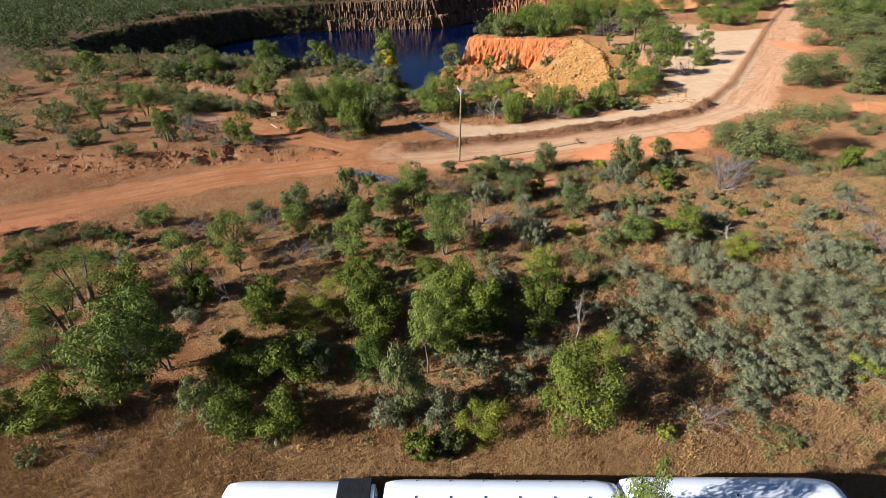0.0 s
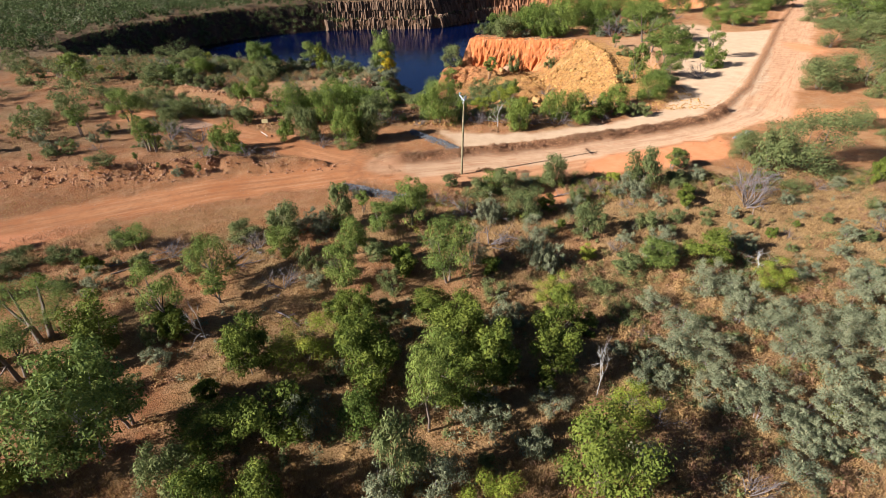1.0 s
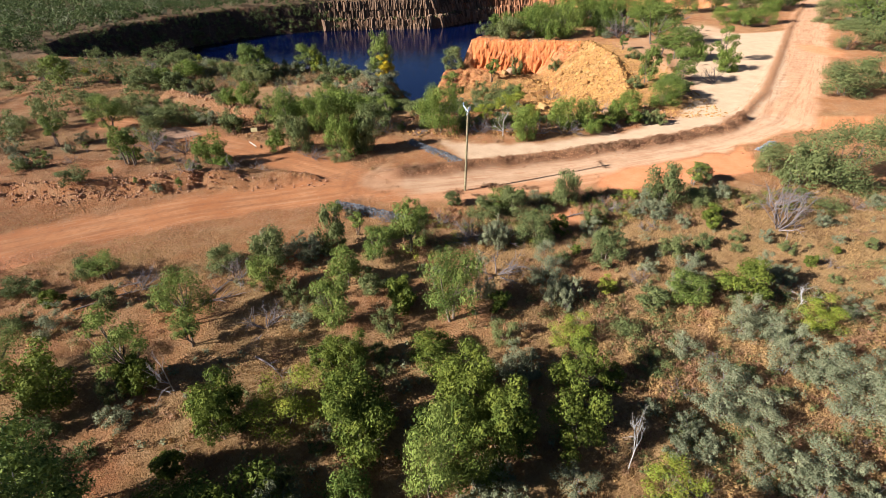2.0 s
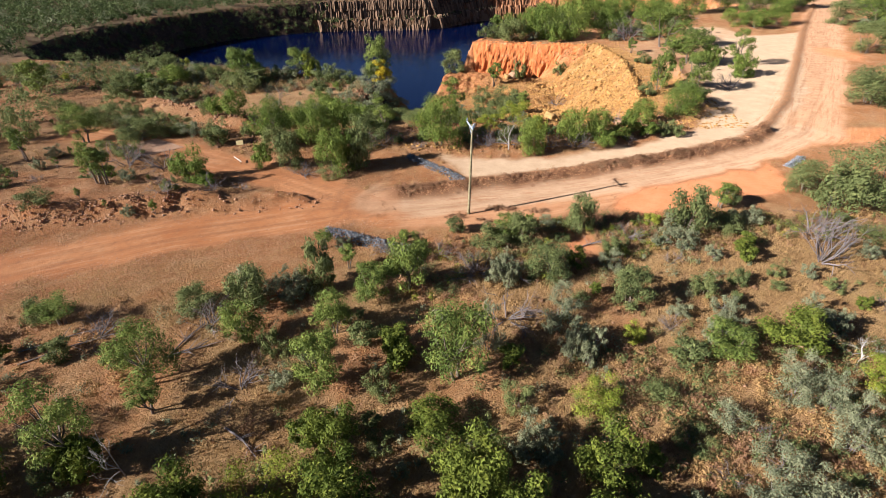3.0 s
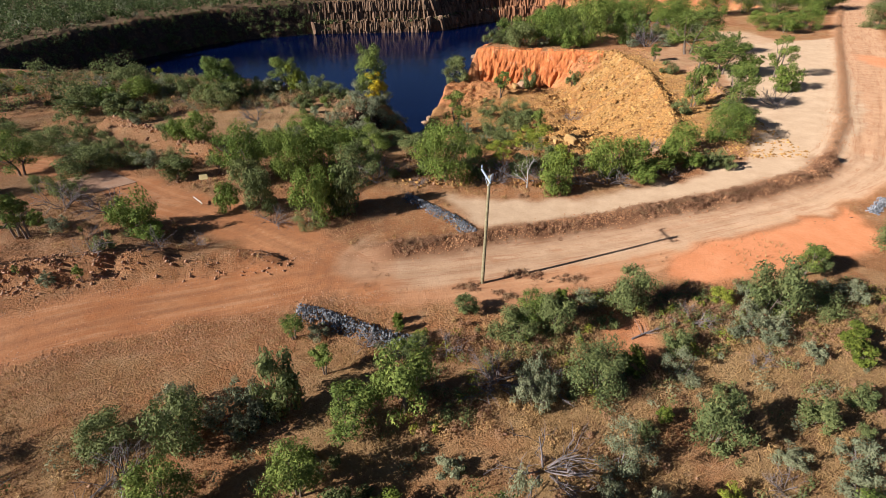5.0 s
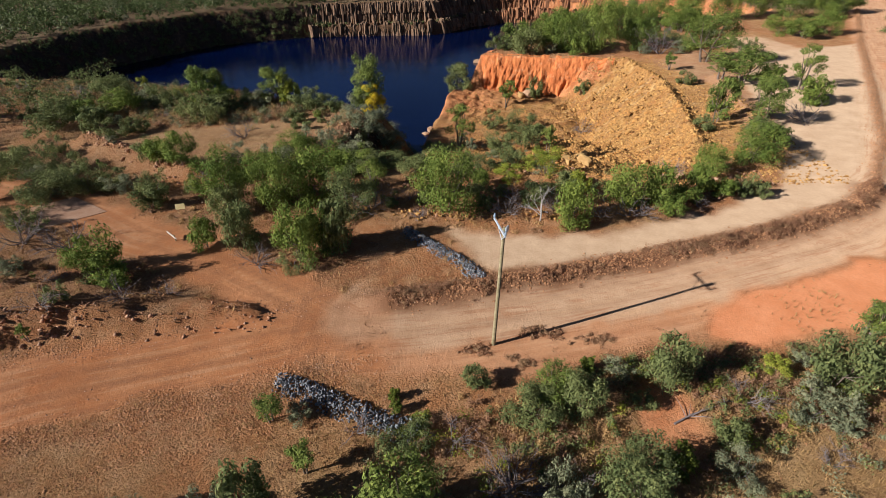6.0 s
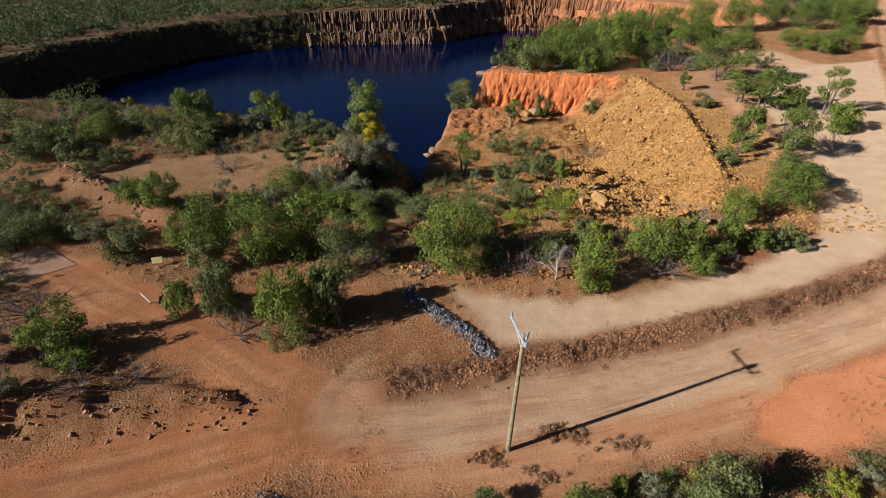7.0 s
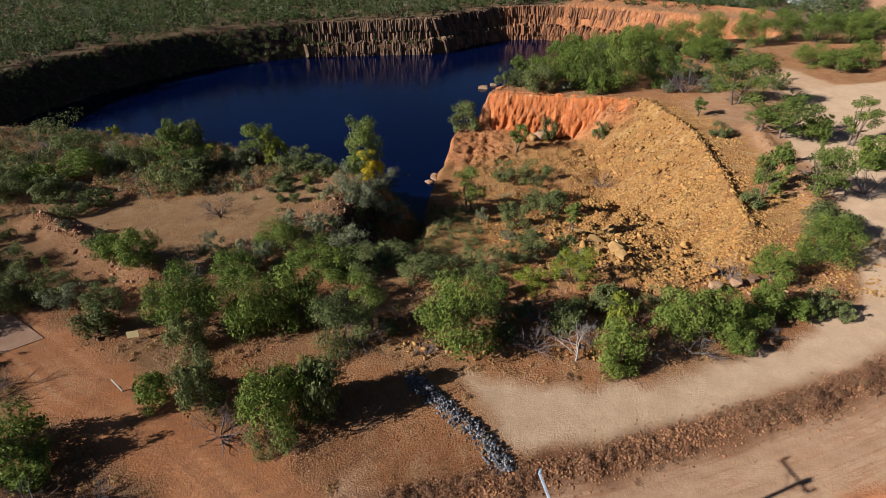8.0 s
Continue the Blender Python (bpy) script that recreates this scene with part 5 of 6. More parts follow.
# ---- stones ----
OCHRE_STONE = mottled("ochre_stone", (0.36, 0.19, 0.06), (0.60, 0.38, 0.15), 1.5, 0.9, 0.15, 0.03, 0.5)
BROWN_STONE = mottled("brown_stone", (0.22, 0.12, 0.07), (0.44, 0.28, 0.17), 1.5, 0.9, 0.15, 0.03, 0.5)
GREY_STONE = mottled("grey_stone", (0.15, 0.148, 0.15), (0.42, 0.41, 0.405), 2.0, 0.85, 0.25, 0.02, 0.85)
PALE_STONE = mottled("pale_stone", (0.29, 0.16, 0.085), (0.42, 0.265, 0.155), 1.2, 0.9, 0.15, 0.03)


def stone_shape(rng, detail=1):
    """An angular broken stone: the hull of points near the faces of a box."""
    bm = bmesh.new()
    for _ in range(9 if detail == 1 else 22):
        p = Vector((rng.uniform(-1, 1), rng.uniform(-1, 1), rng.uniform(-1, 1)))
        p /= max(abs(p.x), abs(p.y), abs(p.z)) ** 0.75
        bm.verts.new((0.56 * p.x * rng.uniform(0.75, 1.05), 0.47 * p.y * rng.uniform(0.75, 1.05), 0.4 * p.z * rng.uniform(0.75, 1.05)))
    bmesh.ops.convex_hull(bm, input=bm.verts[:])
    bmesh.ops.delete(bm, geom=[v for v in bm.verts if not v.link_faces], context="VERTS")
    if detail > 1:
        bmesh.ops.bevel(bm, geom=bm.edges[:], offset=0.025, segments=1, affect="EDGES")
    bmesh.ops.triangulate(bm, faces=bm.faces[:])
    bmesh.ops.recalc_face_normals(bm, faces=bm.faces)
    me = bpy.data.meshes.new("stone")
    bm.to_mesh(me)
    bm.free()
    return me


def shape_arrays(me):
    v = np.zeros(len(me.vertices) * 3)
    me.vertices.foreach_get("co", v)
    f = np.zeros(len(me.polygons) * 3, np.int32)
    me.polygons.foreach_get("vertices", f)
    return v.reshape(-1, 3), f.reshape(-1, 3)


stone_rng = random.Random(9)
STONES = [stone_shape(stone_rng) for _ in range(7)]
STONE_ARRAYS = [shape_arrays(me) for me in STONES]


def turns(rng, n):
    """Random upright-ish rotations as n 3 x 3 matrices."""
    a, b = rng.uniform(0, math.tau, n), rng.normal(0, 0.35, n)
    rz = np.zeros((n, 3, 3))
    rz[:, 0, 0], rz[:, 0, 1], rz[:, 1, 0], rz[:, 1, 1], rz[:, 2, 2] = np.cos(a), -np.sin(a), np.sin(a), np.cos(a), 1
    rx = np.zeros((n, 3, 3))
    rx[:, 1, 1], rx[:, 1, 2], rx[:, 2, 1], rx[:, 2, 2], rx[:, 0, 0] = np.cos(b), -np.sin(b), np.sin(b), np.cos(b), 1
    return rz @ rx


def strew(name, label, category, x, y, sizes, material, rng, sink=0.2):
    """Many small stones lying on the ground, as one thing."""
    verts, faces, base = [], [], 0
    z = height(x, y)
    kinds = rng.integers(0, len(STONE_ARRAYS), len(x))
    for k, (v, f) in enumerate(STONE_ARRAYS):
        sel = np.nonzero(kinds == k)[0]
        if not len(sel):
            continue
        r = turns(rng, len(sel))
        p = np.einsum("nij,vj->nvi", r, v) * sizes[sel][:, None, None]
        p += np.stack([x[sel], y[sel], z[sel] + sizes[sel] * (0.4 - sink)], -1)[:, None, :]
        verts.append(p.reshape(-1, 3))
        faces.append((f[None] + (np.arange(len(sel)) * len(v))[:, None, None] + base).reshape(-1, 3))
        base += len(sel) * len(v)
    me = mesh_of(name, np.concatenate(verts), np.concatenate(faces))
    me.materials.append(material)
    return tagged(new(name, me), label, category, kind="stuff")


def in_view(x, y):
    return (np.abs(x) < 14 + 0.95 * y)


def scatter(rng, n, x0, x1, y0, y1, weigh):
    """Places in a box, kept as often as weigh(x, y) says."""
    x, y = rng.uniform(x0, x1, n), rng.uniform(y0, y1, n)
    keep = rng.random(n) < weigh(x, y)
    return x[keep], y[keep]


def island_stone(name, a, b, c):
    m = Nodes(name, 0.92, 0.12)
    col = m.mix(m.island(), a, b)
    col = m.mix(m.span(m.noise(0.5, 3), 0.45, 0.7), col, c)
    return m.colour(col)


RUBBLE = island_stone("ochre_rubble", (0.15, 0.068, 0.022), (0.50, 0.28, 0.088), (0.42, 0.2, 0.055))
RED_RUBBLE = island_stone("brown_rubble", (0.20, 0.10, 0.055), (0.46, 0.27, 0.16), (0.36, 0.17, 0.085))
rng = np.random.default_rng(21)


def sized(n, low, high, tail=3):
    return low + (high - low) * rng.random(n) ** tail


HEAP = [(14, 93), (11, 106), (17, 120), (20, 130), (25, 148), (33, 154), (41, 153), (41.5, 133), (39, 112), (35, 100), (29, 93.5)]
x, y = scatter(rng, 6000, 2, 45, 90, 156, lambda x, y: (0.15 * ((y > 96) & (y < 140) & (x < 20)) + (depth_in(x, y, HEAP) > 0)) * ramp(fbm(x / 6, y / 6, 91), -0.7, 0.3))
strew("rubble", "loose yellow ochre rubble covering the spoil slope", "rubble", x, y, sized(len(x), 0.15, 0.75, 3), RUBBLE, rng)
x, y = scatter(rng, 700, 14, 42, 93, 154, lambda x, y: (depth_in(x, y, HEAP) > 0) * ramp(fbm(x / 5, y / 5, 491), -0.5, 0.3))
strew("rubble", "larger broken ochre blocks on the spoil slope", "rubble", x, y, sized(len(x), 0.5, 1.25, 3), RUBBLE, rng, 0.3)
x, y = scatter(rng, 26000, -70, -12, 60, 72, lambda x, y: 0.9 * np.exp(-(to_line(x, y + 0.4, BANK_WEST) / 1.1) ** 2) * (0.2 + 0.8 * ramp(-x, 26, 32)))
strew("rubble", "brown stones along the low bank beside the road", "rubble", x, y, sized(len(x), 0.06, 0.42, 4), RED_RUBBLE, rng)
x, y = scatter(rng, 2600, -35, 40, 76, 98, lambda x, y: ramp(fbm(x / 4, y / 4, 93), -0.1, 0.5) * (y > 80 + 0.12 * np.abs(x)) * (masks(x, y, 0)["pale"] < 0.1) * 0.9)
strew("rubble", "broken orange-brown stones along the edge of the excavation", "rubble", x, y, sized(len(x), 0.1, 0.65), RED_RUBBLE, rng)
x, y = scatter(rng, 2600, -20, -2, 96, 122, lambda x, y: np.exp(-(((x + 14) / 5) ** 2 + ((y - 109) / 7) ** 2)))
strew("rubble", "dark broken rock on the mound above the pit", "rubble", x, y, sized(len(x), 0.1, 0.5), RED_RUBBLE, rng)
x, y = scatter(rng, 6000, -60, 60, 16, 120, lambda x, y: 0.35 * ramp(fbm(x / 5, y / 5, 95), -0.1, 0.6) + 0.05)
keep = ~inside(x, y, RIM_2D) & (masks(x, y, 0)["pale"] < 0.2) & (masks(x, y, 0)["road"] < 0.2)
strew("pebbles", "scattered small stones on the dry ground", "stones", x[keep], y[keep], sized(int(keep.sum()), 0.05, 0.3), RED_RUBBLE, rng)
x, y = scatter(rng, 4200, -12, 36, 80, 92, lambda x, y: np.exp(-(to_line(x, y, TREE_BANK) / 1.0) ** 2) * (masks(x, y, 0)["pale"] < 0.2))
strew("rubble", "ochre and brown stones on the bank below the trees", "rubble", x, y, sized(len(x), 0.08, 0.5), RUBBLE, rng)
x, y = scatter(rng, 1500, -56, -28, 92, 110, lambda x, y: np.exp(-(to_line(x, y, BANK_FAR) / 1.5) ** 2))
strew("rubble", "brown rock heaped along a low bank", "rubble", x, y, sized(len(x), 0.15, 0.7), RED_RUBBLE, rng)
x, y = scatter(rng, 3000, 32, 56, 98, 140, lambda x, y: np.exp(-(to_line(x, y, RIDGE_EAST) / 1.2) ** 2) + np.exp(-(to_line(x, y, RIDGE) / 1.6) ** 2))
strew("rubble", "ochre rubble along the two ridges", "rubble", x, y, sized(len(x), 0.1, 0.55), RUBBLE, rng)


CLOD = island_stone("earth_clods", (0.27, 0.115, 0.05), (0.46, 0.24, 0.115), (0.38, 0.18, 0.082))


def clods(label, x, y, sizes, material=None):
    """Small lumps of earth as one thing: low six-sided pieces."""
    corner = np.array([(1, 0, -0.5), (-1, 0, -0.5), (0, 1, -0.5), (0, -1, -0.5), (0.3, 0, 0.4), (-0.3, 0.1, 0.35)]) * 0.5
    face = np.array([(0, 2, 4), (2, 5, 4), (2, 1, 5), (1, 3, 5), (3, 4, 5), (3, 0, 4)])
    n = len(x)
    v = corner[None] * rng.uniform(0.6, 1.3, (n, 6, 1)) * sizes[:, None, None]
    v = np.einsum("nij,nvj->nvi", turns(rng, n), v)
    v += np.stack([x, y, height(x, y) + 0.15 * sizes], -1)[:, None, :]
    f = (face[None] + (np.arange(n) * 6)[:, None, None]).reshape(-1, 3)
    me = mesh_of("clods", v.reshape(-1, 3), f)
    me.materials.append(material or CLOD)
    tagged(new("clods", me), label, "earth clods", kind="stuff")


x, y = scatter(rng, 60000, -54, -4, 58, 74, lambda x, y: 0.75 * ramp(fbm(x / 5, y / 3, 191), -0.1, 0.45) * (0.25 + 0.75 * ramp(fbm(x / 1.2, y / 1.2, 193), -0.2, 0.3)) * (masks(x, y, 0)["road"] < 0.6))
clods("crumbled reddish clods along the graded road", x, y, sized(len(x), 0.07, 0.22, 2))
x, y = scatter(rng, 45000, -46, -5, 46, 64, lambda x, y: ramp(to_line(x, y, ROAD_WEST), 1.8, 3.2) * (1 - ramp(to_line(x, y, ROAD_WEST), 7, 10)) * (y < 62 + 0.4 * (x + 20)) * ramp(fbm((x + y) / 5, (y - 0.4 * x) / 1.2, 393), -0.3, 0.4))
clods("churned orange clods in rows south of the graded road", x, y, sized(len(x), 0.06, 0.22, 2))
x, y = scatter(rng, 26000, -62, -2, 40, 72, lambda x, y: np.exp(-((to_line(x, y, ROAD_WEST) - 3.6) / 1.5) ** 2) * ramp(fbm(x / 4, y / 2, 293), -0.6, 0.3))
clods("crumbled stones turned up along the road edges", x, y, sized(len(x), 0.07, 0.2, 2), RED_RUBBLE)
for line, count in ((BERM_MID, 7000), (BERM_NORTH, 6000), (BANK_FAR, 2500)):
    p = along_line(line, 0.04)
    p = p[rng.integers(0, len(p), count)]
    off = rng.normal(0, 0.7, count)
    clods("brown clods and stones on the earth berm", p[:, 0] + p[:, 2] * off, p[:, 1] + p[:, 3] * off, sized(count, 0.07, 0.3, 2))
x, y = scatter(rng, 20000, -60, 60, 66, 122, lambda x, y: 0.5 * ramp(fbm(x / 6, y / 5, 195), 0.0, 0.5) * ~inside(x, y, RIM_2D) * (masks(x, y, 0)["pale"] < 0.12) * (masks(x, y, 0)["road"] < 0.3))
clods("crumbled reddish clods on the bare ground", x, y, sized(len(x), 0.08, 0.28, 2))
x, y = scatter(rng, 60000, 4, 47, 90, 156, lambda x, y: (0.12 + 0.4 * ramp(fbm(x / 4, y / 4, 397), -0.3, 0.3) + 0.5 * (depth_in(x, y, HEAP) > -0.5 + fbm(x / 3, y / 3, 97))) * ramp(fbm(x / 5, y / 2.5, 99), -0.9, 0.2) * (0.5 + 0.5 * (y < 130)))
clods("small ochre stones and clods covering the spoil slope", x, y, sized(len(x), 0.18, 0.6, 2), RUBBLE)
x, y = scatter(rng, 9000, 33, 58, 96, 150, lambda x, y: 0.7 * ramp(fbm(x / 4, y / 4, 297), -0.3, 0.4) * (depth_in(x, y, HEAP) < 0) * (to_line(x, y, RIDGE_EAST) < 7) * (masks(x, y, 0)["pale"] < 0.3))
clods("brown stones on the bench beside the spoil slope", x, y, sized(len(x), 0.08, 0.35))
x, y = scatter(rng, 8000, -45, 45, 16, 58, lambda x, y: 0.6 * ramp(fbm(x / 5, y / 5, 197), -0.1, 0.5) * in_view(x, y))
clods("small clods and stones under the scrub", x, y, sized(len(x), 0.05, 0.2))


def stone_row(line, half, high, count, label):
    """A long low heap of grey stones, each a part."""
    chance = random.Random(count)
    cx, cy = line[len(line) // 2]
    cz = float(height(cx, cy))
    root = tagged(new("stone_row"), label, "stone row", "grey stone rows")
    root.location = (cx, cy, cz)
    legs = [(Vector(a), Vector(b)) for a, b in zip(line, line[1:])]
    total = sum((b - a).length for a, b in legs)
    core = []
    for k in range(count):
        go, side = chance.uniform(0, total), max(-1, min(1, chance.gauss(0, 0.5)))
        for a, b in legs:
            if go <= (b - a).length:
                break
            go -= (b - a).length
        way = (b - a).normalized()
        p = a + way * go + Vector((-way.y, way.x)) * side * half
        size = chance.uniform(0.12, 0.25)
        ob = new("stone", STONES[k % len(STONES)])
        ob.parent = root
        z = float(height(p.x, p.y)) + high * (1 - side * side) * chance.uniform(0.45, 1.0) + 0.05
        ob.location = (p.x - cx, p.y - cy, z - cz)
        ob.rotation_euler = [chance.uniform(0, 6.28) for _ in range(3)]
        ob.scale = (size * chance.uniform(0.8, 1.3), size, size * chance.uniform(0.6, 1.0))
    pieces_v, pieces_f, base = [], [], 0
    for k in range(int(count * 2.2)):
        go, side = chance.uniform(0, total), max(-1, min(1, chance.gauss(0, 0.5)))
        for a, b in legs:
            if go <= (b - a).length:
                break
            go -= (b - a).length
        way = (b - a).normalized()
        p = a + way * go + Vector((-way.y, way.x)) * side * half
        v, f = STONE_ARRAYS[k % len(STONE_ARRAYS)]
        size = chance.uniform(0.12, 0.26)
        z = float(height(p.x, p.y)) + high * (1 - side * side) * chance.uniform(0.0, 0.85)
        turn = np.array(Euler([chance.uniform(0, 6.28) for _ in range(3)]).to_matrix())
        pieces_v.append(v @ turn.T * size + np.array((p.x - cx, p.y - cy, z - cz)))
        pieces_f.append(f + base)
        base += len(v)
    rest = part("rubble", mesh_of("rubble", np.concatenate(pieces_v), np.concatenate(pieces_f)), GREY_RUBBLE, root)
    rest["kind"] = "stuff"


GREY_RUBBLE = island_stone("grey_rubble", (0.05, 0.05, 0.054), (0.40, 0.39, 0.385), (0.16, 0.158, 0.162))
for me in STONES:
    me.materials.append(GREY_STONE)
stone_row([(-5.3, 80.8), (-3.4, 78.9), (-1.7, 77.2), (0.3, 75.2), (1.5, 73.3), (1.8, 72.0)], 0.85, 0.45, 300, "curved low row of grey broken stones on pale earth")
stone_row([(-12.8, 61.3), (-10.4, 60.4), (-7.8, 59.1), (-5.7, 58.0), (-3.0, 57.0)], 0.95, 0.55, 300, "long heap of grey broken stones at the road edge")
stone_row([(43.6, 75.6), (45.4, 77.0), (47.2, 78.6)], 0.6, 0.3, 120, "short row of grey stones beside red earth")


def boulder(x, y, size, material, label, z=None, flat=0.9):
    me = stone_shape(stone_rng, 2)
    me.materials.append(material)
    ob = tagged(new("boulder", me), label, "boulder", "boulders by the slope")
    ob.matrix_basis = pose(x, y, (float(height(x, y)) if z is None else z) + 0.31 * size * flat, stone_rng.uniform(-20, 20), 0, stone_rng.uniform(0, 360)) @ Matrix.Diagonal((size, size * 0.85, size * flat, 1))


boulder(24.4, 91.3, 1.6, PALE_STONE, "large pale angular boulder at the slope foot")
boulder(27.0, 92.3, 1.6, PALE_STONE, "large flat pale boulder at the slope foot")
boulder(29.0, 92.8, 1.1, BROWN_STONE, "brown boulder beside paler ones")
boulder(31.0, 94.0, 1.0, OCHRE_STONE, "ochre boulder on the rubble slope")
boulder(17.8, 98.8, 1.5, OCHRE_STONE, "ochre boulder perched on the rubble slope")
boulder(16.0, 101.0, 1.2, OCHRE_STONE, "ochre boulder perched on the rubble slope")
boulder(19.4, 104.0, 1.4, OCHRE_STONE, "ochre boulder perched on the rubble slope")
boulder(17.2, 105.5, 2.9, OCHRE_STONE, "pale rock ledge at the foot of the rubble slope", None, 0.35)
boulder(20.6, 110.5, 2.6, OCHRE_STONE, "pale rock ledge at the foot of the rubble slope", None, 0.35)
boulder(15.6, 109.0, 2.2, OCHRE_STONE, "pale rock ledge at the foot of the rubble slope", None, 0.3)
boulder(18.4, 101.2, 2.6, OCHRE_STONE, "broken ochre rock at the foot of the rubble slope", None, 0.6)
boulder(18.6, 154.0, 2.4, PALE_STONE, "pale fallen block below the clay cliff")
boulder(17.0, 153.0, 1.8, OCHRE_STONE, "fallen block below the clay cliff")
boulder(-3.4, 145.4, 2.6, PALE_STONE, "pale rock at the water's edge", -14.6)
boulder(-1.4, 147.0, 2.2, PALE_STONE, "pale rock at the water's edge", -14.5)
boulder(-5.0, 143.6, 1.8, PALE_STONE, "pale rock at the water's edge", -14.6)
boulder(11.0, 209.0, 3.4, PALE_STONE, "pale flat rock rising out of the pit water", -15.1)
boulder(14.2, 212.0, 2.4, PALE_STONE, "pale flat rock rising out of the pit water", -14.8)


# ---- fallen timber ----
def fallen_log(x0, y0, x1, y1, thick, forks):
    chance = random.Random(int(x0 * 10 + y0))
    root = tagged(new("fallen_log"), "grey fallen dead tree lying on dry ground", "log", "fallen dead wood")
    a, b = Vector((x0, y0, float(height(x0, y0)) + thick)), Vector((x1, y1, float(height(x1, y1)) + thick * 1.5))
    root.location = a
    way = b - a
    bend = way * 0.5 + Vector((chance.uniform(-0.2, 0.2), chance.uniform(-0.2, 0.2), 0.05))
    part("trunk", capped([tube([Vector(), bend, way], [thick, thick * 0.8, thick * 0.4], 7)]), TWIG, root)
    for k in range(forks):
        s = chance.uniform(0.35, 0.95)
        out = (way.normalized() + Vector((chance.gauss(0, 0.7), chance.gauss(0, 0.7), chance.uniform(0.05, 0.5)))).normalized() * chance.uniform(0.6, 1.6)
        start = way * s
        part("branch", capped([tube([start, start + out * 0.5 + Vector((0, 0, 0.05)), start + out], [thick * 0.45, thick * 0.3, thick * 0.1], 5)]), TWIG, root)


for line in ((-31.6, 42.9, -25.5, 46.5, 0.07, 12), (-32.5, 44.2, -26.5, 47.4, 0.06, 10), (-20.8, 43.8, -19.6, 47.2, 0.07, 12), (-14.4, 37.3, -11.8, 35.2, 0.08, 6),
             (-21.0, 43.4, -18.4, 44.6, 0.09, 8), (3.0, 53.2, 6.6, 52.4, 0.09, 9), (4.5, 54.4, 1.4, 53.4, 0.08, 8), (12.8, 57.6, 15.2, 58.6, 0.07, 7),
             (9.6, 83.2, 6.4, 85.6, 0.08, 7), (21.0, 83.8, 18.2, 86.0, 0.08, 7)):
    fallen_log(*line)


# ---- sign board, marker rail and far shed ----
CREAM = mottled("cream_board", (0.52, 0.40, 0.17), (0.66, 0.53, 0.26), 2.0, 0.7)


def sign_board(x, y):
    root = tagged(new("sign_board"), "small faded yellow board leaning on two short posts", "sign")
    root.matrix_basis = pose(x, y, float(height(x, y)), 0, 0, 15)
    part("panel", box((0.95, 0.04, 0.6), (0, 0, 0.75), 0.008, pose(0, 0, 0, -22, 0, 0)), CREAM, root)
    for k in (-0.35, 0.35):
        part("post", box((0.06, 0.06, 0.95), (k, 0.08, 0.4), 0.006), TIMBER, root)


def marker_rail(x, y):
    root = tagged(new("marker_rail"), "leaning pale timber rail on a short post beside the track", "rail")
    root.matrix_basis = pose(x, y, float(height(x, y)), 0, 0, -35)
    part("rail", box((1.5, 0.08, 0.12), (0, 0, 0.55), 0.01, pose(0, 0, 0, 0, 14, 0)), mottled("pale_timber", (0.55, 0.48, 0.38), (0.70, 0.63, 0.52), 2.0), root)
    part("post", box((0.09, 0.09, 0.9), (0.35, 0.06, 0.25), 0.01), TIMBER, root)


def concrete_slab(corners, thick):
    bm = bmesh.new()
    low = [bm.verts.new((x, y, float(height(x, y)) - 0.1)) for x, y in corners]
    level = max(float(height(x, y)) for x, y in corners) + thick
    high = [bm.verts.new((x, y, level)) for x, y in corners]
    bm.faces.new(high)
    for i in range(len(corners)):
        j = (i + 1) % len(corners)
        bm.faces.new((low[i], low[j], high[j], high[i]))
    bmesh.ops.recalc_face_normals(bm, faces=bm.faces)
    bmesh.ops.bevel(bm, geom=bm.edges[:], offset=0.02, segments=1, affect="EDGES")
    me = bpy.data.meshes.new("concrete_slab")
    bm.to_mesh(me)
    bm.free()
    me.materials.append(mottled("dusty_concrete", (0.30, 0.165, 0.095), (0.40, 0.245, 0.155), 0.8, 0.9, 0.1, 0.01))
    tagged(new("concrete_slab", me), "old concrete floor slab dusted with red earth", "slab")


concrete_slab([(-38.2, 85.8), (-43.8, 89.2), (-48.6, 85.5), (-43.0, 82.1)], 0.06)
sign_board(-29.8, 85.4)
marker_rail(-28.2, 79.8)


def shed(x, y):
    root = tagged(new("shed"), "small shed with a pale corrugated roof among trees", "shed")
    root.matrix_basis = pose(x, y, float(height(x, y)), 0, 0, 8)
    part("wall", box((9, 6, 2.8), (0, 0, 1.4), 0.02), GALVANISED, root)
    n = 60
    verts, quads = [], []
    for i in range(n + 1):
        u = -5 + 10 * i / n
        for v, z in ((-3.5, 2.85), (0, 3.75), (3.5, 2.85)):
            verts.append((u, v, z + (0.05 if i % 2 else 0)))
    for i in range(n):
        for j in range(2):
            a = i * 3 + j
            quads.append((a, a + 3, a + 4, a + 1))
    roof = part("roof", mesh_of("roof", verts, quads), GALVANISED, root, "pale corrugated iron roof")
    part("ridge_cap", box((10.1, 0.4, 0.06), (0, 0, 3.83), 0.01), GALVANISED, roof)


shed(150, 283)


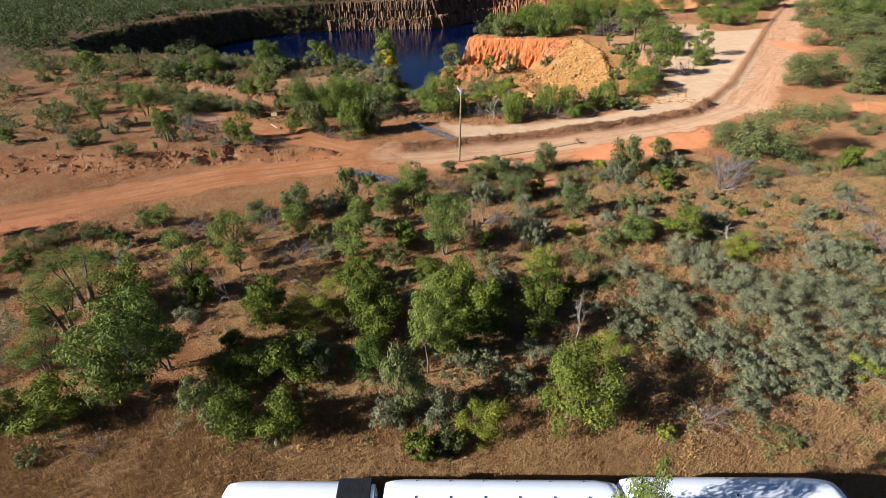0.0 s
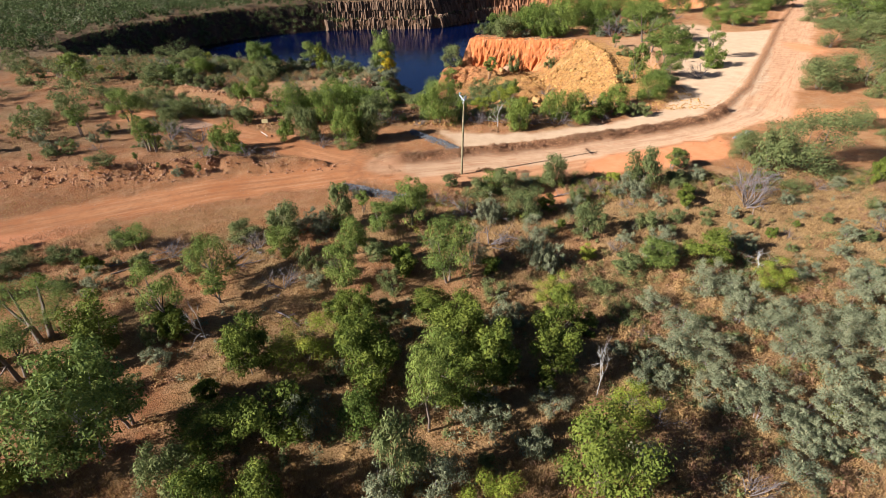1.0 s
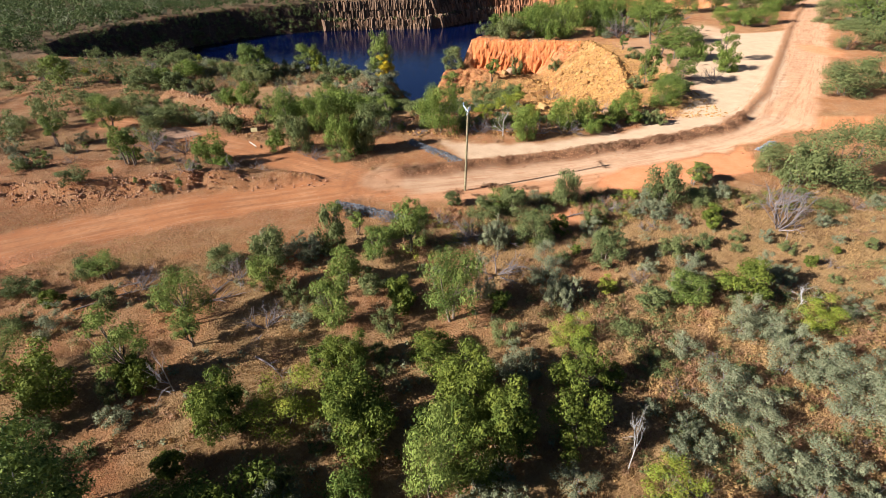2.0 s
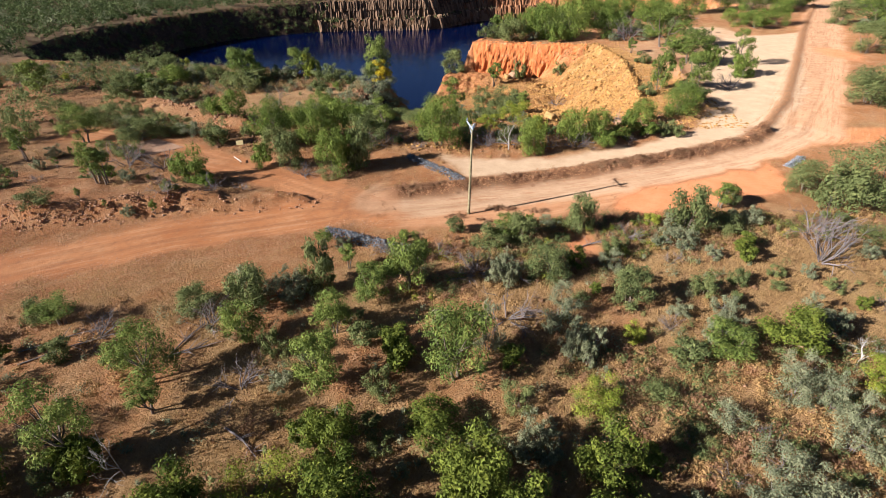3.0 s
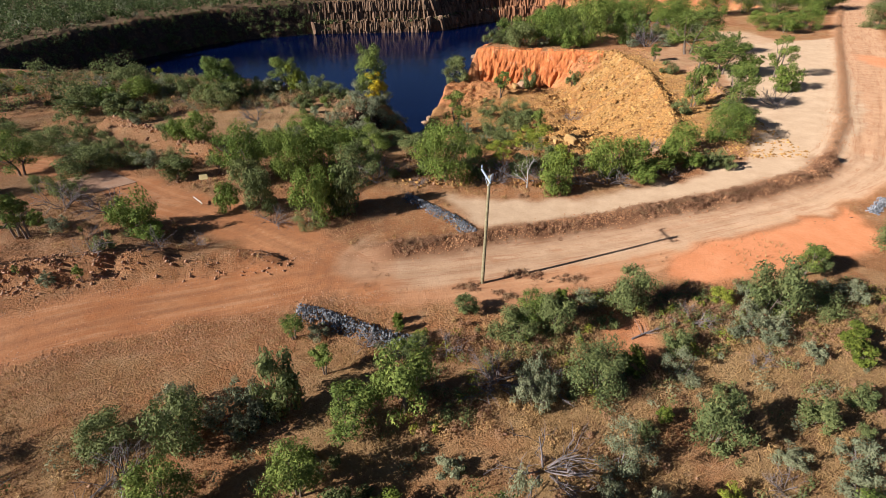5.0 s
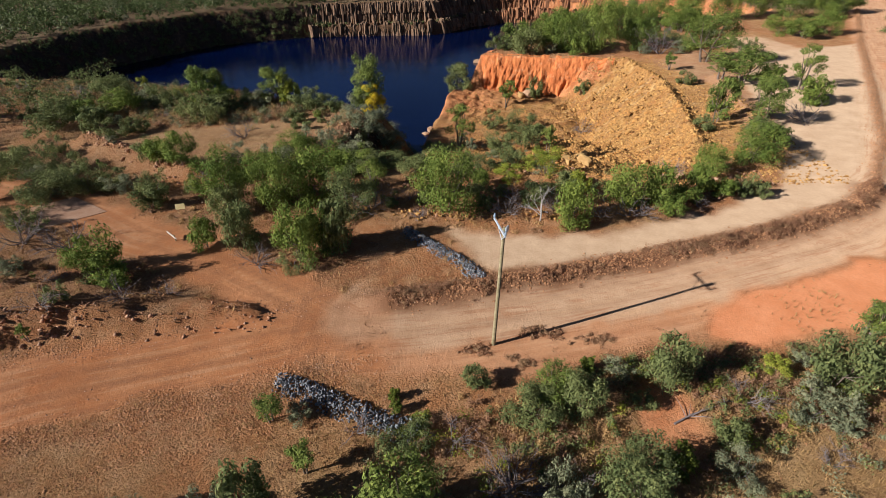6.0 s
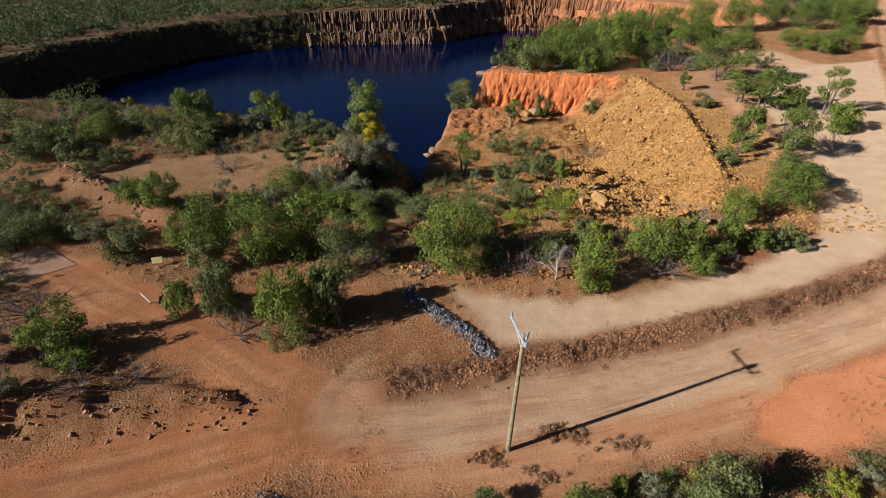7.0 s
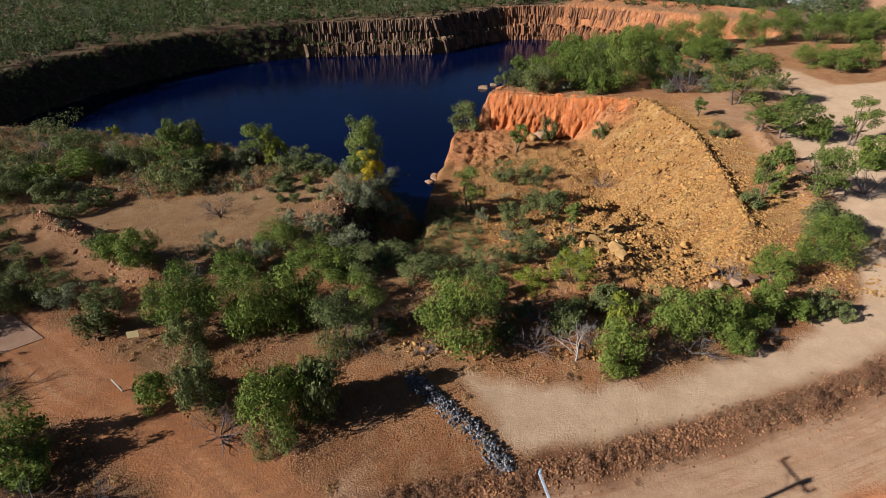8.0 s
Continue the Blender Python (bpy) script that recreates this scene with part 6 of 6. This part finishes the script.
# ---- grass and undergrowth ----
def tufts(name, label, x, y, tall, material, rng, blades=4):
    n = len(x)
    z = height(x, y)
    a = rng.uniform(0, math.tau, (n, blades))
    lean = rng.uniform(0.1, 0.5, (n, blades)) * tall[:, None]
    h = tall[:, None] * rng.uniform(0.6, 1.1, (n, blades))
    root = np.stack([x, y, z - 0.03], -1)[:, None, :] + np.stack([0.12 * np.cos(a), 0.12 * np.sin(a), 0 * a], -1) * tall[:, None, None]
    tip = root + np.stack([lean * np.cos(a), lean * np.sin(a), h], -1)
    b = rng.uniform(0, math.tau, (n, blades))
    side = np.stack([np.cos(b), np.sin(b), 0 * b], -1) * 0.05 * tall[:, None, None]
    verts = np.stack([root - side, root + side, tip], 2).reshape(-1, 3)
    me = mesh_of(name, verts, np.arange(len(verts)).reshape(-1, 3))
    me.materials.append(material)
    return tagged(new(name, me), label, "grass", kind="stuff")


x, y = scatter(rng, 180000, -60, 70, 15.5, 62, lambda x, y: in_view(x, y) * (masks(x, y, 0)["road"] < 0.3) * (masks(x, y, 0)["red"] < 0.4) * (0.2 + 0.8 * ramp(fbm(x / 7, y / 7, 71) + 0.012 * x + 0.9 * ramp(-y, -25, -21), -0.5, 0.15)))
tufts("dry_grass", "dry straw-coloured grass tussocks over the scrub floor", x, y, 0.16 + 0.3 * rng.random(len(x)) ** 2, STRAW, rng, 3)
x, y = scatter(rng, 45000, -60, 70, 16, 64, lambda x, y: in_view(x, y) * (masks(x, y, 0)["road"] < 0.3) * ramp(fbm(x / 4, y / 4, 171), 0.05, 0.5))
tufts("russet_grass", "reddish-brown dead grass between the shrubs", x, y, 0.16 + 0.34 * rng.random(len(x)) ** 2, RUSSET, rng)
for material, label in ((STRAW, "thick dry grass beside the railway"), (RUSSET, "thick russet grass beside the railway")):
    x, y = scatter(rng, 26000, -32, 36, 15.6, 24, lambda x, y: in_view(x, y) * (0.35 + 0.65 * ramp(fbm(x / 3, y / 3, 571), -0.3, 0.3)) * ramp(24 - y, 0, 3))
    tufts("dry_grass", label, x, y, 0.18 + 0.22 * rng.random(len(x)), material, rng, 3)


def beside(line, count, spread, step=0.04):
    """Chance places strewn along a line."""
    p = along_line(line, step)
    p = p[rng.integers(0, len(p), count)]
    off = rng.normal(0, spread, count)
    return p[:, 0] + p[:, 2] * off, p[:, 1] + p[:, 3] * off


x, y = beside(BERM_MID, 9000, 0.75)
tufts("russet_grass", "reddish-brown dead grass along the earth berm", x, y, 0.12 + 0.25 * rng.random(len(x)) ** 2, RUSSET, rng)
x, y = beside(BERM_NORTH, 4000, 0.45)
tufts("russet_grass", "dead grass along the windrow beside the north road", x, y, 0.15 + 0.3 * rng.random(len(x)) ** 2, RUSSET, rng)
x, y = scatter(rng, 9000, -8, 30, 58, 70, lambda x, y: 0.8 * ramp(fbm(x / 2.2, y / 1.6, 299), 0.28, 0.5) * (to_line(x, y, ROAD_MID) > 3.4) * (masks(x, y, 0)["red"] < 0.1))
tufts("russet_grass", "patches of reddish-brown dead grass beside the road", x, y, 0.12 + 0.24 * rng.random(len(x)) ** 2, RUSSET, rng)
x, y = scatter(rng, 60000, -80, 60, 64, 135, lambda x, y: (masks(x, y, 0)["road"] < 0.25) * (masks(x, y, 0)["pale"] < 0.3) * ~inside(x, y, RIM_2D) * 0.6 * ramp(fbm(x / 7, y / 7, 175), -0.15, 0.5))
tufts("dry_grass", "sparse dry grass on the ground beyond the road", x, y, 0.2 + 0.35 * rng.random(len(x)) ** 2, STRAW, rng)


def thicket(name, label, x, y, wide, high, sprays, size, material, rng):
    """Many small bushes as one thing: sprays of leaves over low domes."""
    n = len(x)
    z = height(x, y)
    way = rng.normal(0, 1, (n, sprays, 3))
    way /= np.linalg.norm(way, axis=2)[..., None]
    way[..., 2] = np.abs(way[..., 2])
    lump = 0.7 + 0.5 * rng.random((n, sprays, 1))
    p = np.stack([x, y, z], -1)[:, None, :] + way * lump * np.stack([wide / 2, wide / 2, high], -1)[:, None, :] * (1 - 0.6 * rng.random((n, sprays, 1)) ** 2)
    v, f = leaves(p.reshape(-1, 3), way.reshape(-1, 3), size, 0.5, rng)
    me = mesh_of(name, v, f)
    me.materials.append(material)
    return tagged(new(name, me), label, "shrubs", kind="stuff")


def clear_of_roads(x, y):
    m = masks(x, y, 0)
    return (m["road"] < 0.15) & (m["pale"] < 0.15) & (m["red"] < 0.2) & ~inside(x, y, RIM_2D)


for count, seed, high, material, label in (
    (2600, 181, 0.8, LEAF_GREY, "low grey-green undergrowth between the small trees"),
    (2600, 281, 0.9, LEAF_OLIVE, "low green undergrowth between the small trees"),
    (3000, 381, 0.55, RUSSET, "brown dying shrubs and dead grass clumps"),
    (3000, 481, 0.5, STRAW, "straw-coloured grass clumps between the small trees"),
):
    x, y = scatter(rng, count, -60, 70, 19, 63, lambda x, y: in_view(x, y) * clear_of_roads(x, y) * ~((x < -7) & (y > 49)) * 0.6 * ramp(fbm(x / 6, y / 6, seed), -0.25, 0.35))
    thicket("undergrowth", label, x, y, rng.uniform(0.4, 1.6, len(x)), high * rng.uniform(0.4, 1.1, len(x)), 60, 0.08, material, rng)
x, y = scatter(rng, 1200, -120, 80, 68, 140, lambda x, y: in_view(x, y) * clear_of_roads(x, y) * 0.3 * ramp(fbm(x / 8, y / 8, 581), -0.2, 0.5))
thicket("undergrowth", "low olive scrub on the ground beyond the road", x, y, rng.uniform(0.5, 1.8, len(x)), rng.uniform(0.3, 0.9, len(x)), 90, 0.09, LEAF_OLIVE, rng)


for seed, material, label in ((881, STRAW, "straw-coloured grass clumps between the grey shrubs"), (883, RUSSET, "dead brown shrubs between the grey shrubs"), (885, LEAF_OLIVE, "dull olive shrubs between the grey shrubs")):
    x, y = scatter(rng, 1300, 8, 40, 17.5, 44, lambda x, y: in_view(x, y) * ramp(fbm(x / 3, y / 3, seed), -0.3, 0.4) * ramp(x - 0.3 * (30 - y), 8, 13))
    thicket("undergrowth", label, x, y, rng.uniform(0.5, 1.5, len(x)), rng.uniform(0.3, 0.9, len(x)), 56, 0.08, material, rng)
for count, seed, high, material, label in ((1500, 781, 0.8, RUSSET, "brown dying shrubs massed beside the road"), (1300, 783, 1.0, LEAF_OLIVE, "dense olive shrubs massed beside the road"),
                                           (900, 785, 0.7, STRAW, "straw-coloured grass clumps massed beside the road"), (500, 787, 0.8, LEAF_LIME, "yellow-green low shrubs massed beside the road")):
    x, y = scatter(rng, count, -4, 56, 49, 64, lambda x, y: clear_of_roads(x, y) * (masks(x, y, 0)["red"] < 0.05) * (to_line(x, y, [(-2, 54), (8, 57), (20, 61), (34, 63), (56, 62)]) < 4.5) * ramp(fbm(x / 4, y / 3, seed), -0.4, 0.3))
    thicket("undergrowth", label, x, y, rng.uniform(0.5, 1.5, len(x)), high * rng.uniform(0.4, 1.1, len(x)), 90, 0.075, material, rng)
for count, seed, material, label in ((900, 681, STRAW, "straw-coloured dry grass clumps under the trees"), (700, 683, RUSSET, "brown dead shrubs and grass under the trees")):
    x, y = scatter(rng, count, -42, 36, 69, 93, lambda x, y: clear_of_roads(x, y) * 0.8 * ramp(fbm(x / 4, y / 4, seed), -0.2, 0.3) * (to_line(x, y, BERM_MID) > 3))
    thicket("undergrowth", label, x, y, rng.uniform(0.4, 1.4, len(x)), rng.uniform(0.2, 0.6, len(x)), 60, 0.075, material, rng)
x, y = scatter(rng, 7000, -110, -13, 110, 142, lambda x, y: clear_of_roads(x, y) * (masks(x, y, 0)["pale"] < 0.1) * ramp(y + 0.25 * x, 100, 108) * 0.9)
for k, (material, label) in enumerate(((LEAF_OLIVE, "low olive scrub along the pit edge"), (STRAW, "straw-coloured dry scrub along the pit edge"),
                                       (LEAF_GREY, "grey-green low scrub along the pit edge"), (RUSSET, "brown dying scrub along the pit edge"))):
    thicket("undergrowth", label, x[k::4], y[k::4], rng.uniform(0.6, 2.2, len(x[k::4])), rng.uniform(0.4, 1.3, len(x[k::4])), 60, 0.12, material, rng)
x, y = scatter(rng, 420, -14, 3, 95, 122, lambda x, y: inside(x, y, RIM_2D) * (height(x, y) > -9.0) * 0.8)
thicket("undergrowth", "dark scrub clinging to the steep bank of the mound", x, y, rng.uniform(0.7, 2.0, len(x)), rng.uniform(0.5, 1.2, len(x)), 90, 0.1, LEAF_OLIVE, rng)
x, y = beside(BERM_MID, 900, 0.55)
keep = fbm(x / 2.5, y / 2.5, 583) > -0.25
x, y = x[keep], y[keep]
thicket("undergrowth", "dark russet bushes along the earth berm", x, y, rng.uniform(0.3, 1.1, len(x)), rng.uniform(0.2, 0.55, len(x)), 60, 0.06, RUSSET, rng)
for cx, cy in [(6.3, 65.8), (10.0, 65.0), (0.9, 64.1), (3.9, 62.9), (5.7, 66.1)]:
    x, y = cx + rng.normal(0, 0.7, 26), cy + rng.normal(0, 0.35, 26)
    thicket("undergrowth", "small patch of dead russet bushes on the road edge", x, y, rng.uniform(0.25, 0.7, 26), rng.uniform(0.12, 0.35, 26), 60, 0.05, RUSSET, rng)
x, y = scatter(rng, 260, 6, 30, 94, 150, lambda x, y: inside(x, y, RIM_2D) * (depth_in(x, y, HEAP) < -1) * (x < 6 + 0.22 * (150 - y)) * 0.8)
thicket("undergrowth", "grey-green low scrub on the floor of the hollow", x, y, rng.uniform(0.6, 1.8, len(x)), rng.uniform(0.4, 1.0, len(x)), 90, 0.09, LEAF_GREY, rng)


x, y = scatter(rng, 16000, -125, -45, 150, 262, lambda x, y: inside(x, y, RIM_2D) * (to_line(x, y, RIM_2D + RIM_2D[:1]) < 6.5) * 0.3)
thicket("undergrowth", "dark scrub growing on the pit wall", x, y, rng.uniform(1.0, 3.2, len(x)), rng.uniform(0.8, 2.2, len(x)), 70, 0.2, LEAF_OLIVE, rng)


x, y = scatter(rng, 3000, -60, 45, 246, 290, lambda x, y: inside(x, y, RIM_2D) * np.exp(-((to_line(x, y, RIM_2D[13:21]) - 4.2) / 0.9) ** 2) * 0.45)
thicket("undergrowth", "dry olive scrub on the ledge of the pit wall", x, y, rng.uniform(0.8, 2.4, len(x)), rng.uniform(0.5, 1.5, len(x)), 60, 0.2, LEAF_OLIVE, rng)


# ---- far woodland ----
def far_woods(x, y, label, material, rng, sprays=62):
    wide = 2.6 + 5.5 * rng.random(len(x)) ** 1.4
    high = wide * rng.uniform(0.6, 1.0, len(x))
    n = len(x)
    z = height(x, y)
    lumps = rng.normal(0, 1, (n, 7, 3))
    lumps /= np.linalg.norm(lumps, axis=2)[..., None]
    pick = rng.integers(0, 7, (n, sprays))
    way = rng.normal(0, 1, (n, sprays, 3))
    way /= np.linalg.norm(way, axis=2)[..., None]
    centre = np.take_along_axis(lumps, pick[..., None], 1) * 0.6
    p = (centre + way * 0.42 * (1 - 0.5 * rng.random((n, sprays, 1)) ** 2)) * np.stack([wide / 2, wide / 2, high / 2], -1)[:, None, :]
    p += np.stack([x, y, z + 0.55 * high], -1)[:, None, :]
    v, f = leaves(p.reshape(-1, 3), way.reshape(-1, 3), 2.7 / math.sqrt(sprays), 0.6, rng)
    me = mesh_of("woodland", v, f)
    me.materials.append(material)
    return tagged(new("woodland", me), label, "woodland", kind="stuff")


FAR_PATCH = ((LEAF_FAR, 901, "far grey-green scrub woodland beyond the pit"), (LEAF_FAR, 903, "far dark green gum woodland beyond the pit"),
             (LEAF_GREY, 905, "far silvery scrub beyond the pit"))
for material, seed, label in FAR_PATCH:
    x, y = scatter(rng, 1300 if material is LEAF_GREY else 4300, -230, 200, 150, 335, lambda x, y: ~inside(x, y, RIM_2D) * (to_line(x, y, RIM_2D + RIM_2D[:1]) > 0.6) * (np.abs(x) < 0.83 * y + 6)
                   * (to_line(x, y, ROAD_NORTH) > 9) * ((y > 255) | (x < -40) | (x > 118)) * (0.35 + 0.6 * ramp(fbm(x / 20, y / 20, seed), -0.4, 0.2)))
    far_woods(x, y, label, material, rng, 64)
x, y = scatter(rng, 420, 60, 190, 86, 270, lambda x, y: (to_line(x, y, ROAD_NORTH) > 10) * (to_line(x, y, ROAD_EAST) > 6) * (x > 0.66 * y + 12) * (x < 0.8 * y + 30) * 0.7)
far_woods(x, y, "green scrub woodland along the dirt road", LEAF_GUM, rng, 260)
x, y = scatter(rng, 220, -130, -60, 75, 145, lambda x, y: ~inside(x, y, RIM_2D) * (to_line(x, y, RIM_2D + RIM_2D[:1]) > 3.0) * 0.5)
far_woods(x, y, "scattered scrub trees west of the pit", LEAF_OLIVE, rng, 260)
